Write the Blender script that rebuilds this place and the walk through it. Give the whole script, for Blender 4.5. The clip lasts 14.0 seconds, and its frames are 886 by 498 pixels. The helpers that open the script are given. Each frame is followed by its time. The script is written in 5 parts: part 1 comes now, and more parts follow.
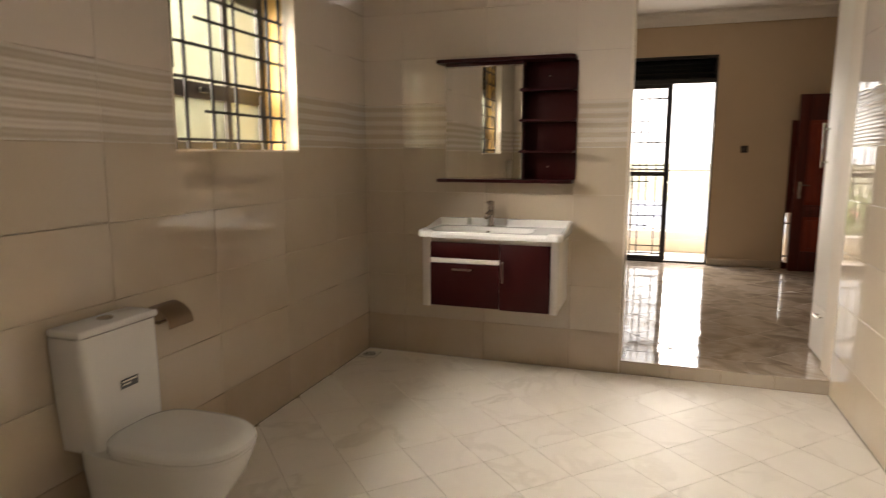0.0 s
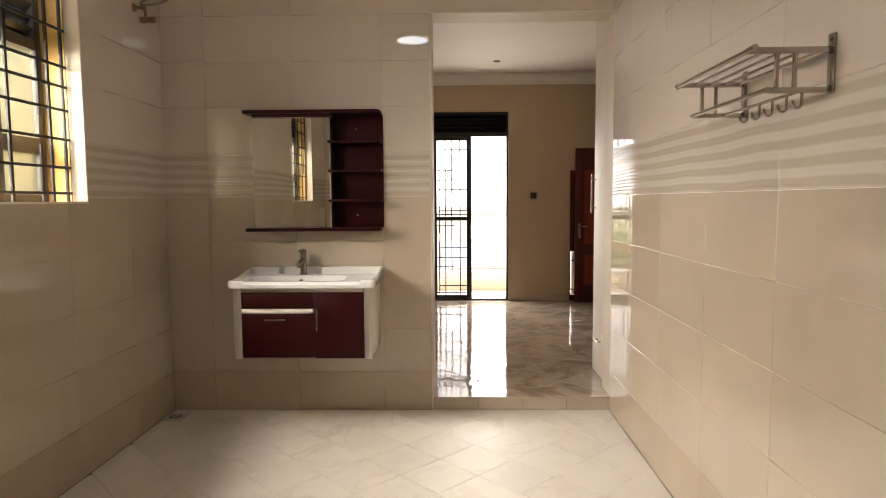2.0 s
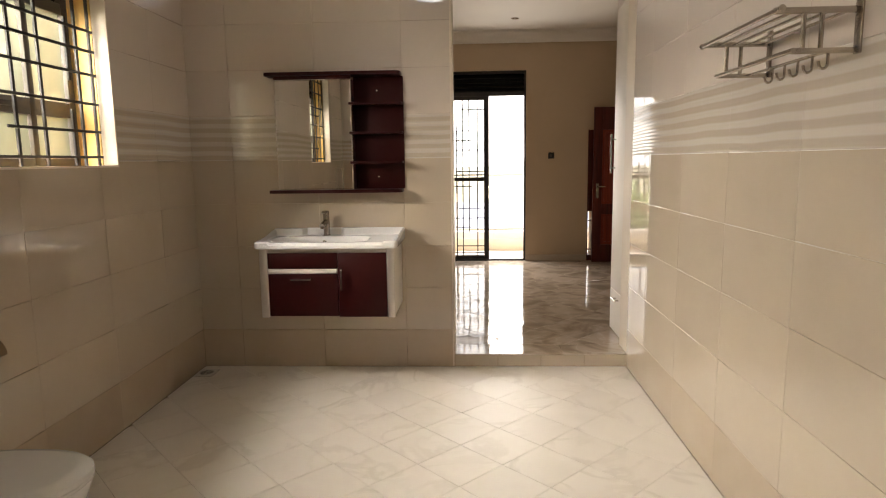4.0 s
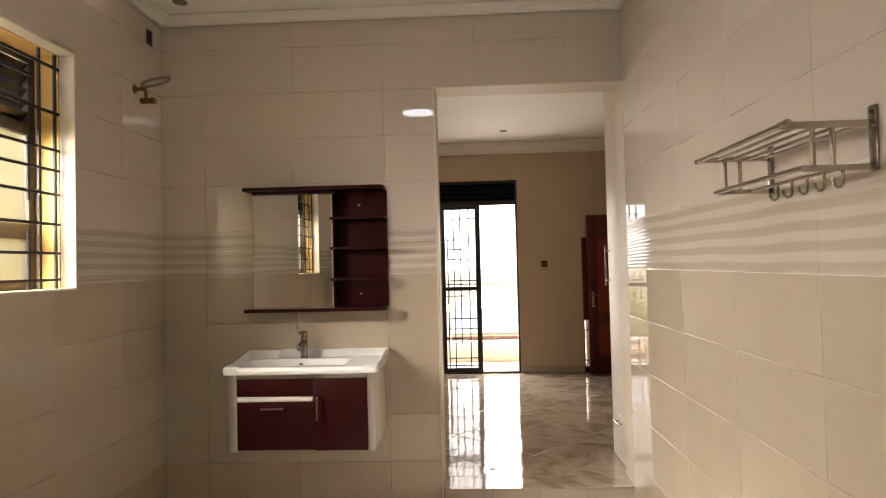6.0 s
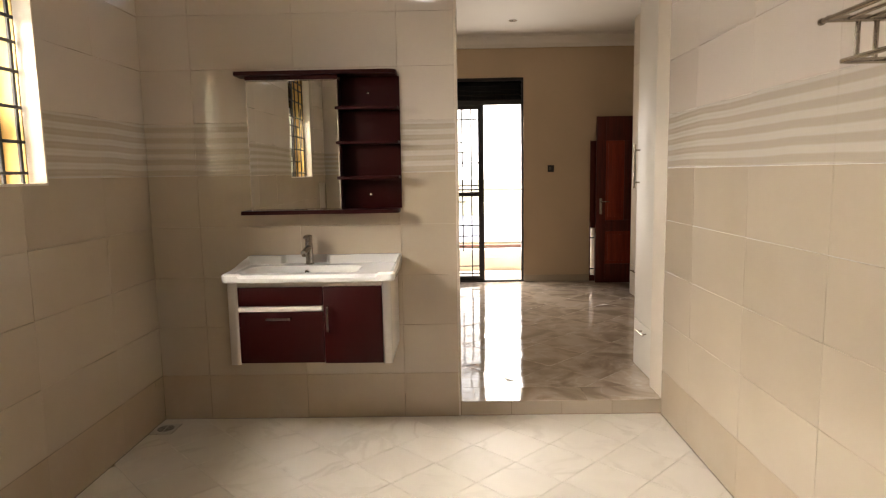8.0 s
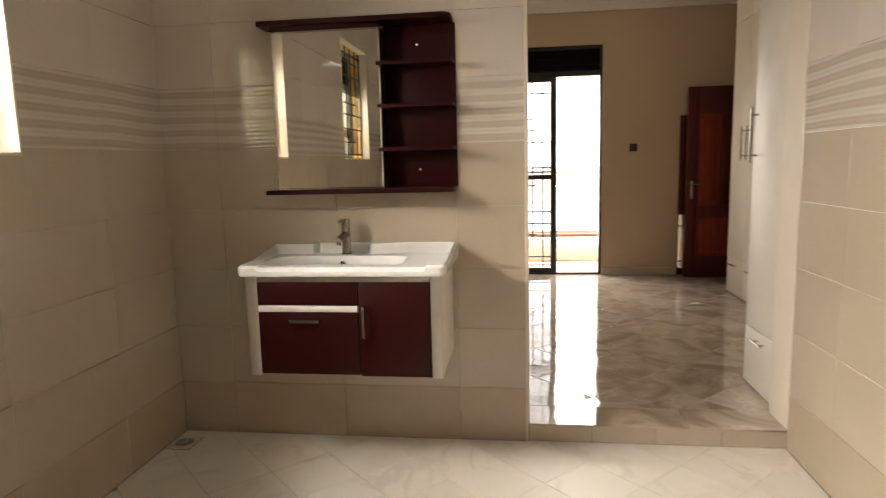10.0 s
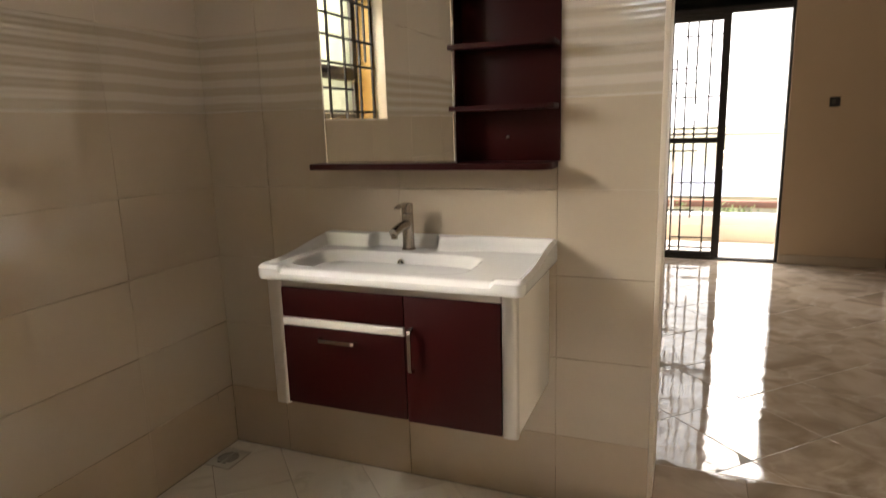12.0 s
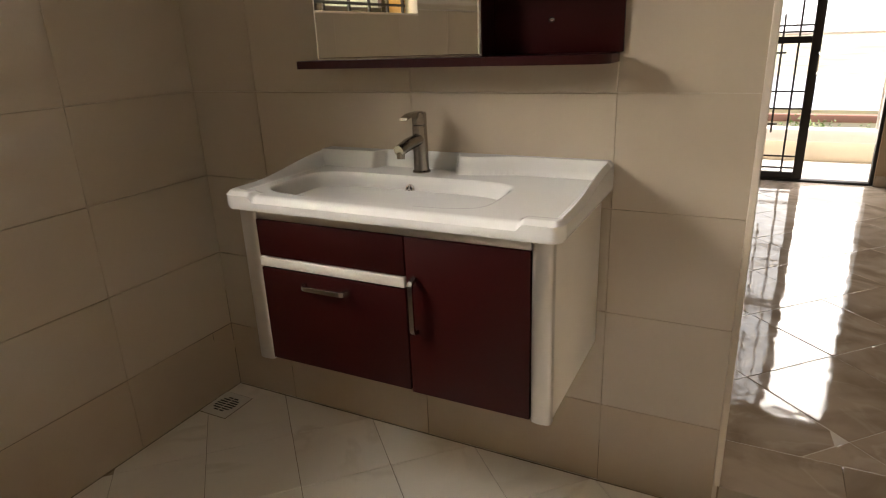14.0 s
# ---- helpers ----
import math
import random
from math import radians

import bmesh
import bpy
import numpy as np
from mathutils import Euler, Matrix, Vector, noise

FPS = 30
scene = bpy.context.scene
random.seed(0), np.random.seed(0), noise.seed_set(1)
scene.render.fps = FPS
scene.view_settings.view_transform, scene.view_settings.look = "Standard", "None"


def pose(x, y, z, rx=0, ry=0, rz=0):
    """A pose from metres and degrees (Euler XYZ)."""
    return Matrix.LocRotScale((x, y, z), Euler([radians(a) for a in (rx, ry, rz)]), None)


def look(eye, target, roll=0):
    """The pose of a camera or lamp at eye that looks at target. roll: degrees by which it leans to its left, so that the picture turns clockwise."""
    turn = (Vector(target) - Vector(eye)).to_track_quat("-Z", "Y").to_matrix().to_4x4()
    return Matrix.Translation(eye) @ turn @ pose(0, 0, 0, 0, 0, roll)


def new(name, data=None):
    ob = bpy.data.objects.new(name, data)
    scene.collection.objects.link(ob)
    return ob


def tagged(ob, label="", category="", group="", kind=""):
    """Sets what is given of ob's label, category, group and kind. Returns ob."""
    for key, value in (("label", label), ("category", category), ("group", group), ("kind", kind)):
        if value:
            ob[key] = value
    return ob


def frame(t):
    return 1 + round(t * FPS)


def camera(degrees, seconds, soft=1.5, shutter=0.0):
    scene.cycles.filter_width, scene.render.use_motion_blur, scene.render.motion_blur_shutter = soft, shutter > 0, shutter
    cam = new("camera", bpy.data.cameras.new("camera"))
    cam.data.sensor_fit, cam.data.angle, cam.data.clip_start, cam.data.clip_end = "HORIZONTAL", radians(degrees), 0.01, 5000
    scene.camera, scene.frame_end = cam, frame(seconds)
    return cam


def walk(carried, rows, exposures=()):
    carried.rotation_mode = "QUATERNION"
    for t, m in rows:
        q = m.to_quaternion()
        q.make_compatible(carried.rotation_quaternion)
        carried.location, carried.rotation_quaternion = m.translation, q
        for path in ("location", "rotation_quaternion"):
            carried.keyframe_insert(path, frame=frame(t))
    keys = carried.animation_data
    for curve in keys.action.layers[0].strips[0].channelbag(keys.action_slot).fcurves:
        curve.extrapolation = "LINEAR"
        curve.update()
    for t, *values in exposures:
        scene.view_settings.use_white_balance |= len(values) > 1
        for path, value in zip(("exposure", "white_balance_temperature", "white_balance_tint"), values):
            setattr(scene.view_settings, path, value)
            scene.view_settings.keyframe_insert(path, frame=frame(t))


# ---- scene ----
cam = camera(71.5, 14.0, soft=1.1, shutter=0.35)
PATH = [
    (0, (1.958, -4.129, 1.444), (1.338, -2.252, 1.144), 0.0),
    (0.5, (1.984, -4.174, 1.464), (1.676, -2.209, 1.253), -2.1),
    (1, (2.007, -4.156, 1.479), (1.934, -2.162, 1.331), -0.0),
    (1.5, (2.006, -4.19, 1.47), (1.954, -2.196, 1.313), -0.8),
    (2, (2.005, -4.227, 1.47), (1.961, -2.234, 1.311), -0.4),
    (2.5, (1.976, -4.261, 1.438), (1.923, -2.272, 1.237), -0.4),
    (2.7, (1.97, -4.276, 1.428), (1.891, -2.301, 1.125), -0.6),
    (4.8, (1.966, -4.295, 1.514), (1.86, -2.311, 1.282), -0.9),
    (5, (1.965, -4.268, 1.518), (1.813, -2.279, 1.377), -1.6),
    (5.5, (1.972, -4.156, 1.535), (1.93, -2.157, 1.553), -1.8),
    (6, (2.025, -4.029, 1.553), (1.949, -2.031, 1.601), -1.4),
    (6.5, (1.983, -3.958, 1.554), (1.979, -1.96, 1.652), -0.6),
    (7, (1.898, -3.859, 1.547), (1.927, -1.864, 1.692), -1.6),
    (7.5, (1.833, -3.771, 1.512), (1.744, -1.775, 1.408), -1.5),
    (7.7, (1.814, -3.722, 1.503), (1.783, -1.734, 1.286), -1.0),
    (9.8, (1.789, -3.081, 1.397), (1.644, -1.108, 1.105), -0.8),
    (10, (1.811, -2.977, 1.399), (1.558, -1.013, 1.123), -1.4),
    (10.5, (1.903, -2.716, 1.435), (1.541, -0.763, 1.203), -1.4),
    (11, (1.9, -2.521, 1.45), (1.384, -0.6, 1.242), -2.6),
    (11.5, (1.887, -2.296, 1.461), (1.331, -0.381, 1.312), -2.0),
    (12, (1.916, -2.11, 1.415), (1.185, -0.291, 1.023), -1.7),
    (12.5, (1.976, -1.955, 1.384), (1.138, -0.208, 0.886), -2.6),
    (13, (1.949, -1.87, 1.371), (1.008, -0.194, 0.82), -3.2),
    (13.5, (1.884, -1.721, 1.356), (1.01, -0.026, 0.756), -2.9),
    (14, (1.821, -1.634, 1.34), (0.958, 0.049, 0.689), -2.3),
]
walk(cam, [(t, look(eye, target, roll)) for t, eye, target, roll in PATH],
     exposures=[(0, 1.97, 7000, 15), (1.5, 2.09, 6950, 15), (2.5, 2.07, 6900, 15), (5, 1.98, 6900, 14), (5.8, 2.14, 7000, 16), (6.5, 2.16, 7000, 16), (10, 2.15, 6900, 13), (12, 1.95, 6800, 13), (14, 1.68, 6800, 13)])

# ---- plan, in metres ----
W = 3.073            # bathroom, x 0..W, y BACK..0
BACK = -5.4
H = 3.22             # bathroom ceiling
HB = 3.13            # bedroom ceiling
STEP = 0.092         # bedroom floor
OX, OZ = 1.84, 2.725  # opening in the vanity wall: x OX..W, up to OZ
TH = 0.23            # wall thickness
FAR = 4.13           # bedroom's balcony wall
BX0, BX1 = -1.2, 4.36  # bedroom, x
WIN = (-1.92, -0.912, 1.464, 2.695)   # bathroom window: y, y, z, z
NICHE = (-5.30, -4.93, 1.02, 1.38)         # shelf recess: y, y, z, z
WIN2 = (-4.55, -3.50, 1.464, 2.695)
BAL = (1.664, 2.708, 2.641)              # balcony opening: x, x, top

# ---- light ----
world = bpy.data.worlds.new("sky")
scene.world = world
world.use_nodes = True
wn = world.node_tree.nodes
sky = wn.new("ShaderNodeTexSky")
sky.sky_type = "NISHITA"
sky.sun_disc = False
sky.sun_elevation, sky.sun_rotation = radians(52), radians(88)
sky.air_density, sky.dust_density, sky.ozone_density = 1.0, 3.0, 0.5
world.node_tree.links.new(sky.outputs[0], wn["Background"].inputs[0])
wn["Background"].inputs[1].default_value = 0.15
sun = new("sun", bpy.data.lights.new("sun", "SUN"))
sun.data.energy, sun.data.angle, sun.data.color = 3.0, radians(0.5), (1.0, 0.95, 0.87)
sun.matrix_world = look((30, 1, 38), (0, 0, 0))


# the sky's light in the openings: two bathroom windows and the balcony doorway
for spot, aim, width, depth, power, spread, colour in (
        ((-1.12, -1.52, 2.52), (-0.12, -1.22, 1.82), 1.7, 1.3, 88.0, 125, (1.0, 0.98, 0.95)),
        ((-1.05, -4.025, 2.45), (-0.05, -4.025, 1.75), 1.5, 1.3, 46.0, 125, (1.0, 0.98, 0.95)),
        ((2.445, FAR + 0.19, 1.32), (2.405, FAR - 0.81, 1.14), 0.47, 1.96, 8.5, 175, (1.0, 0.95, 0.87))):
    lamp = new("sky_light", bpy.data.lights.new("sky_light", "AREA"))
    lamp.data.shape, lamp.data.size, lamp.data.size_y = "RECTANGLE", width, depth
    lamp.data.energy, lamp.data.color, lamp.data.spread = power, colour, radians(spread)
    lamp.matrix_world = look(spot, aim)

# ---- helpers of this scene ----
ORIGIN = {}


def mesh_of(name, bm, material):
    bmesh.ops.recalc_face_normals(bm, faces=bm.faces)
    me = bpy.data.meshes.new(name)
    bm.to_mesh(me)
    bm.free()
    if material:
        me.materials.append(material)
    return me


def smooth(me, angle=40):
    for p in me.polygons:
        p.use_smooth = True
    me.set_sharp_from_angle(angle=radians(angle))


def thing(name, base, label, category, group="", kind=""):
    ob = new(name)
    ob.empty_display_size = 0.1
    ob.location = base
    ORIGIN[ob] = Vector(base)
    return tagged(ob, label, category, group, kind)


def part(name, bm, material, parent, label="", soft=True):
    base = ORIGIN[parent]
    bmesh.ops.translate(bm, verts=bm.verts, vec=-base)
    me = mesh_of(name, bm, material)
    if soft:
        smooth(me)
    ob = new(name, me)
    ob.parent = parent
    ORIGIN[ob] = base
    if label:
        ob["label"] = label
    return ob


def structure(name, bm, material, label, category):
    ob = new(name, mesh_of(name, bm, material))
    ORIGIN[ob] = Vector((0, 0, 0))
    return tagged(ob, label, category, kind="structure")


def solo(name, bm, material, base, label, category, group=""):
    bmesh.ops.translate(bm, verts=bm.verts, vec=-Vector(base))
    me = mesh_of(name, bm, material)
    smooth(me)
    ob = new(name, me)
    ob.location = base
    ORIGIN[ob] = Vector(base)
    return tagged(ob, label, category, group)


def B():
    return bmesh.new()


def box(bm, x0, x1, y0, y1, z0, z1, bevel=0.0, seg=2):
    r = bmesh.ops.create_cube(bm, size=1.0)
    vs = r["verts"]
    for v in vs:
        v.co = Vector((x0 + (v.co.x + 0.5) * (x1 - x0), y0 + (v.co.y + 0.5) * (y1 - y0), z0 + (v.co.z + 0.5) * (z1 - z0)))
    if bevel:
        es = list({e for v in vs for e in v.link_edges})
        bmesh.ops.bevel(bm, geom=es, offset=bevel, segments=seg, affect="EDGES", profile=0.5)
    return bm


def tube(bm, pts, r, seg=12, cap=True):
    """A round tube along a line of points; r is one radius or one per point."""
    pts = [Vector(p) for p in pts]
    rs = [r] * len(pts) if isinstance(r, (int, float)) else r
    rings, side = [], None
    for i, p in enumerate(pts):
        d = (pts[min(i + 1, len(pts) - 1)] - pts[max(i - 1, 0)]).normalized()
        if side is None:
            side = d.orthogonal().normalized()
        side = (side - d * side.dot(d)).normalized()
        up = d.cross(side)
        rings.append([bm.verts.new(p + rs[i] * (math.cos(a) * side + math.sin(a) * up)) for a in [2 * math.pi * k / seg for k in range(seg)]])
    for a, b in zip(rings, rings[1:]):
        for k in range(seg):
            bm.faces.new((a[k], a[(k + 1) % seg], b[(k + 1) % seg], b[k]))
    if cap:
        bm.faces.new(rings[0][::-1])
        bm.faces.new(rings[-1])
    return bm


def lathe(bm, at, profile, seg=32, axis="Z"):
    """Turns (radius, height) pairs round an axis through a point."""
    at, rings = Vector(at), []
    for r, h in profile:
        ring = []
        for k in range(seg):
            a = 2 * math.pi * k / seg
            c = Vector((r * math.cos(a), r * math.sin(a), h))
            if axis == "X":
                c = Vector((h, r * math.cos(a), r * math.sin(a)))
            if axis == "Y":
                c = Vector((r * math.cos(a), h, r * math.sin(a)))
            ring.append(bm.verts.new(at + c))
        rings.append(ring)
    for a, b in zip(rings, rings[1:]):
        for k in range(seg):
            bm.faces.new((a[k], a[(k + 1) % seg], b[(k + 1) % seg], b[k]))
    bm.faces.new(rings[0][::-1])
    bm.faces.new(rings[-1])
    return bm


def prism(bm, outline, axis, a, b):
    """A flat outline of (u, v) drawn out along an axis from a to b."""
    def at(u, v, w):
        return {"X": (w, u, v), "Y": (u, w, v), "Z": (u, v, w)}[axis]
    lo = [bm.verts.new(at(u, v, a)) for u, v in outline]
    hi = [bm.verts.new(at(u, v, b)) for u, v in outline]
    n = len(outline)
    for k in range(n):
        bm.faces.new((lo[k], lo[(k + 1) % n], hi[(k + 1) % n], hi[k]))
    bm.faces.new(lo[::-1])
    bm.faces.new(hi)
    return bm


# ---- materials ----
def material(name, base, rough=0.5, metal=0.0, second=None, scale=3.0, amount=0.5, bump=0.0, bump_scale=40.0, vary=0.0, coat=0.0, rough_vary=0.0, detail=6.0, stretch=(1, 1, 1), ior=1.5, ripple=0.0, ripple_scale=2.0):
    m = bpy.data.materials.new(name)
    m.use_nodes = True
    n, l = m.node_tree.nodes, m.node_tree.links
    p = n["Principled BSDF"]
    p.inputs["Roughness"].default_value, p.inputs["Metallic"].default_value, p.inputs["IOR"].default_value = rough, metal, ior
    p.inputs["Coat Weight"].default_value = coat
    p.inputs["Coat Roughness"].default_value = 0.05
    geo = n.new("ShaderNodeNewGeometry")
    mp = n.new("ShaderNodeMapping")
    mp.inputs["Scale"].default_value = stretch
    l.new(geo.outputs["Position"], mp.inputs["Vector"])
    tex = n.new("ShaderNodeTexNoise")
    tex.inputs["Scale"].default_value, tex.inputs["Detail"].default_value, tex.inputs["Roughness"].default_value = scale, detail, 0.6
    l.new(mp.outputs[0], tex.inputs["Vector"])
    ramp = n.new("ShaderNodeMapRange")
    ramp.inputs["From Min"].default_value, ramp.inputs["From Max"].default_value = 0.3, 0.7
    ramp.inputs["To Max"].default_value = amount
    l.new(tex.outputs["Fac"], ramp.inputs["Value"])
    mix = n.new("ShaderNodeMix")
    mix.data_type = "RGBA"
    mix.inputs["A"].default_value = (*base, 1)
    mix.inputs["B"].default_value = (*(second or [c * 0.85 for c in base]), 1)
    l.new(ramp.outputs[0], mix.inputs["Factor"])
    colour = mix.outputs["Result"]
    if vary:
        info = n.new("ShaderNodeObjectInfo")
        mr = n.new("ShaderNodeMapRange")
        mr.inputs["To Min"].default_value, mr.inputs["To Max"].default_value = 1 - vary, 1 + vary
        l.new(info.outputs["Random"], mr.inputs["Value"])
        hsv = n.new("ShaderNodeHueSaturation")
        l.new(mr.outputs[0], hsv.inputs["Value"])
        l.new(colour, hsv.inputs["Color"])
        colour = hsv.outputs[0]
    l.new(colour, p.inputs["Base Color"])
    if rough_vary:
        mr2 = n.new("ShaderNodeMapRange")
        mr2.inputs["From Min"].default_value, mr2.inputs["From Max"].default_value = 0.3, 0.7
        mr2.inputs["To Min"].default_value, mr2.inputs["To Max"].default_value = max(0.0, rough - rough_vary), rough + rough_vary
        t2 = n.new("ShaderNodeTexNoise")
        t2.inputs["Scale"].default_value, t2.inputs["Detail"].default_value = scale * 2.3, 4
        l.new(geo.outputs["Position"], t2.inputs["Vector"])
        l.new(t2.outputs["Fac"], mr2.inputs["Value"])
        l.new(mr2.outputs[0], p.inputs["Roughness"])
    last = None
    for strength, sc, dist in ((ripple, ripple_scale, 0.02), (bump, bump_scale, 0.002)):
        if strength:
            bt = n.new("ShaderNodeTexNoise")
            bt.inputs["Scale"].default_value, bt.inputs["Detail"].default_value = sc, 3
            l.new(mp.outputs[0], bt.inputs["Vector"])
            bp = n.new("ShaderNodeBump")
            bp.inputs["Strength"].default_value, bp.inputs["Distance"].default_value = strength, dist
            l.new(bt.outputs["Fac"], bp.inputs["Height"])
            if last:
                l.new(last.outputs[0], bp.inputs["Normal"])
            last = bp
    if last:
        l.new(last.outputs[0], p.inputs["Normal"])
    return m


def striped_tile():
    """Border tile: wavy pale and tan bands in low relief."""
    m = material("striped_border_tile", (0.70, 0.63, 0.52), 0.05, scale=2.0, amount=0.3, vary=0.02, ior=2.2)
    n, l = m.node_tree.nodes, m.node_tree.links
    p = n["Principled BSDF"]
    geo = n.new("ShaderNodeNewGeometry")
    sep = n.new("ShaderNodeSeparateXYZ")
    l.new(geo.outputs["Position"], sep.inputs[0])
    ns = n.new("ShaderNodeTexNoise")
    ns.inputs["Scale"].default_value, ns.inputs["Detail"].default_value = 1.6, 1
    l.new(geo.outputs["Position"], ns.inputs["Vector"])
    a = n.new("ShaderNodeMath")
    a.operation = "MULTIPLY_ADD"
    a.inputs[1].default_value = 0.035
    l.new(ns.outputs["Fac"], a.inputs[0])
    l.new(sep.outputs["Z"], a.inputs[2])
    s = n.new("ShaderNodeMath")
    s.operation = "MULTIPLY"
    s.inputs[1].default_value = 2 * math.pi / 0.062
    l.new(a.outputs[0], s.inputs[0])
    w = n.new("ShaderNodeMath")
    w.operation = "SINE"
    l.new(s.outputs[0], w.inputs[0])
    mr = n.new("ShaderNodeMapRange")
    mr.inputs["From Min"].default_value, mr.inputs["From Max"].default_value = -0.35, 0.35
    l.new(w.outputs[0], mr.inputs["Value"])
    mix = n.new("ShaderNodeMix")
    mix.data_type = "RGBA"
    mix.inputs["A"].default_value = (0.485, 0.418, 0.333, 1)
    mix.inputs["B"].default_value = (0.58, 0.522, 0.45, 1)
    l.new(mr.outputs[0], mix.inputs["Factor"])
    l.new(mix.outputs["Result"], p.inputs["Base Color"])
    s2 = n.new("ShaderNodeMath")
    s2.operation = "MULTIPLY"
    s2.inputs[1].default_value = 2 * math.pi / 0.0205
    l.new(a.outputs[0], s2.inputs[0])
    w2 = n.new("ShaderNodeMath")
    w2.operation = "SINE"
    l.new(s2.outputs[0], w2.inputs[0])
    bp = n.new("ShaderNodeBump")
    bp.inputs["Strength"].default_value, bp.inputs["Distance"].default_value = 0.4, 0.0015
    l.new(w2.outputs[0], bp.inputs["Height"])
    l.new(bp.outputs[0], p.inputs["Normal"])
    return m


def marble(name, base, vein, dark, rough, scale, warp, vary, ripple=0.0, ripple_scale=6.0, rough_vary=0.0):
    """Polished stone-look tile: clouds and thin bent veins, each piece cut from another place."""
    m = bpy.data.materials.new(name)
    m.use_nodes = True
    n, l = m.node_tree.nodes, m.node_tree.links
    p = n["Principled BSDF"]
    p.inputs["Roughness"].default_value = rough
    geo, info = n.new("ShaderNodeNewGeometry"), n.new("ShaderNodeObjectInfo")
    off = n.new("ShaderNodeVectorMath")
    off.operation = "MULTIPLY_ADD"
    off.inputs[1].default_value = (17, 23, 9)
    l.new(info.outputs["Random"], off.inputs[0])
    l.new(geo.outputs["Position"], off.inputs[2])
    w = n.new("ShaderNodeTexNoise")
    w.inputs["Scale"].default_value, w.inputs["Detail"].default_value, w.inputs["Distortion"].default_value = scale, 6, warp
    l.new(off.outputs[0], w.inputs["Vector"])
    cr = n.new("ShaderNodeMix")
    cr.data_type = "RGBA"
    cr.inputs["A"].default_value, cr.inputs["B"].default_value = (*dark, 1), (*base, 1)
    cl = n.new("ShaderNodeMapRange")
    cl.interpolation_type = "SMOOTHSTEP"
    cl.inputs["From Min"].default_value, cl.inputs["From Max"].default_value = 0.3, 0.66
    l.new(w.outputs["Fac"], cl.inputs["Value"])
    l.new(cl.outputs[0], cr.inputs["Factor"])
    # veins: where a second, slower noise crosses its middle
    v = n.new("ShaderNodeTexNoise")
    v.inputs["Scale"].default_value, v.inputs["Detail"].default_value, v.inputs["Distortion"].default_value = scale * 0.8, 5, warp * 0.6
    l.new(off.outputs[0], v.inputs["Vector"])
    d0 = n.new("ShaderNodeMath")
    d0.operation = "SUBTRACT"
    d0.inputs[1].default_value = 0.5
    l.new(v.outputs["Fac"], d0.inputs[0])
    d1 = n.new("ShaderNodeMath")
    d1.operation = "ABSOLUTE"
    l.new(d0.outputs[0], d1.inputs[0])
    vm = n.new("ShaderNodeMapRange")
    vm.interpolation_type = "SMOOTHSTEP"
    vm.inputs["From Max"].default_value = 0.035
    vm.inputs["To Min"].default_value, vm.inputs["To Max"].default_value = 0.75, 0.0
    l.new(d1.outputs[0], vm.inputs["Value"])
    vmul = n.new("ShaderNodeMath")
    vmul.operation = "MULTIPLY"
    l.new(vm.outputs[0], vmul.inputs[0])
    l.new(cl.outputs[0], vmul.inputs[1])
    cv = n.new("ShaderNodeMix")
    cv.data_type = "RGBA"
    cv.inputs["B"].default_value = (*vein, 1)
    l.new(vmul.outputs[0], cv.inputs["Factor"])
    l.new(cr.outputs["Result"], cv.inputs["A"])
    mr = n.new("ShaderNodeMapRange")
    mr.inputs["To Min"].default_value, mr.inputs["To Max"].default_value = 1 - vary, 1 + vary
    l.new(info.outputs["Random"], mr.inputs["Value"])
    hsv = n.new("ShaderNodeHueSaturation")
    l.new(cv.outputs["Result"], hsv.inputs["Color"])
    l.new(mr.outputs[0], hsv.inputs["Value"])
    l.new(hsv.outputs[0], p.inputs["Base Color"])
    if rough_vary:
        rr = n.new("ShaderNodeMapRange")
        rr.inputs["From Min"].default_value, rr.inputs["From Max"].default_value = 0.35, 0.65
        rr.inputs["To Min"].default_value, rr.inputs["To Max"].default_value = rough, rough + rough_vary
        l.new(w.outputs["Fac"], rr.inputs["Value"])
        l.new(rr.outputs[0], p.inputs["Roughness"])
    if ripple:
        bt = n.new("ShaderNodeTexNoise")
        bt.inputs["Scale"].default_value, bt.inputs["Detail"].default_value = ripple_scale, 2
        l.new(geo.outputs["Position"], bt.inputs["Vector"])
        bp = n.new("ShaderNodeBump")
        bp.inputs["Strength"].default_value, bp.inputs["Distance"].default_value = ripple, 0.01
        l.new(bt.outputs["Fac"], bp.inputs["Height"])
        l.new(bp.outputs[0], p.inputs["Normal"])
    return m


def glass(name, tint, rough=0.0):
    m = bpy.data.materials.new(name)
    m.use_nodes = True
    p = m.node_tree.nodes["Principled BSDF"]
    p.inputs["Base Color"].default_value = (*tint, 1)
    p.inputs["Transmission Weight"].default_value, p.inputs["Roughness"].default_value, p.inputs["IOR"].default_value = 1.0, rough, 1.45
    return m


def lit(name, colour, strength):
    m = bpy.data.materials.new(name)
    m.use_nodes = True
    p = m.node_tree.nodes["Principled BSDF"]
    p.inputs["Emission Color"].default_value, p.inputs["Emission Strength"].default_value = (*colour, 1), strength
    return m


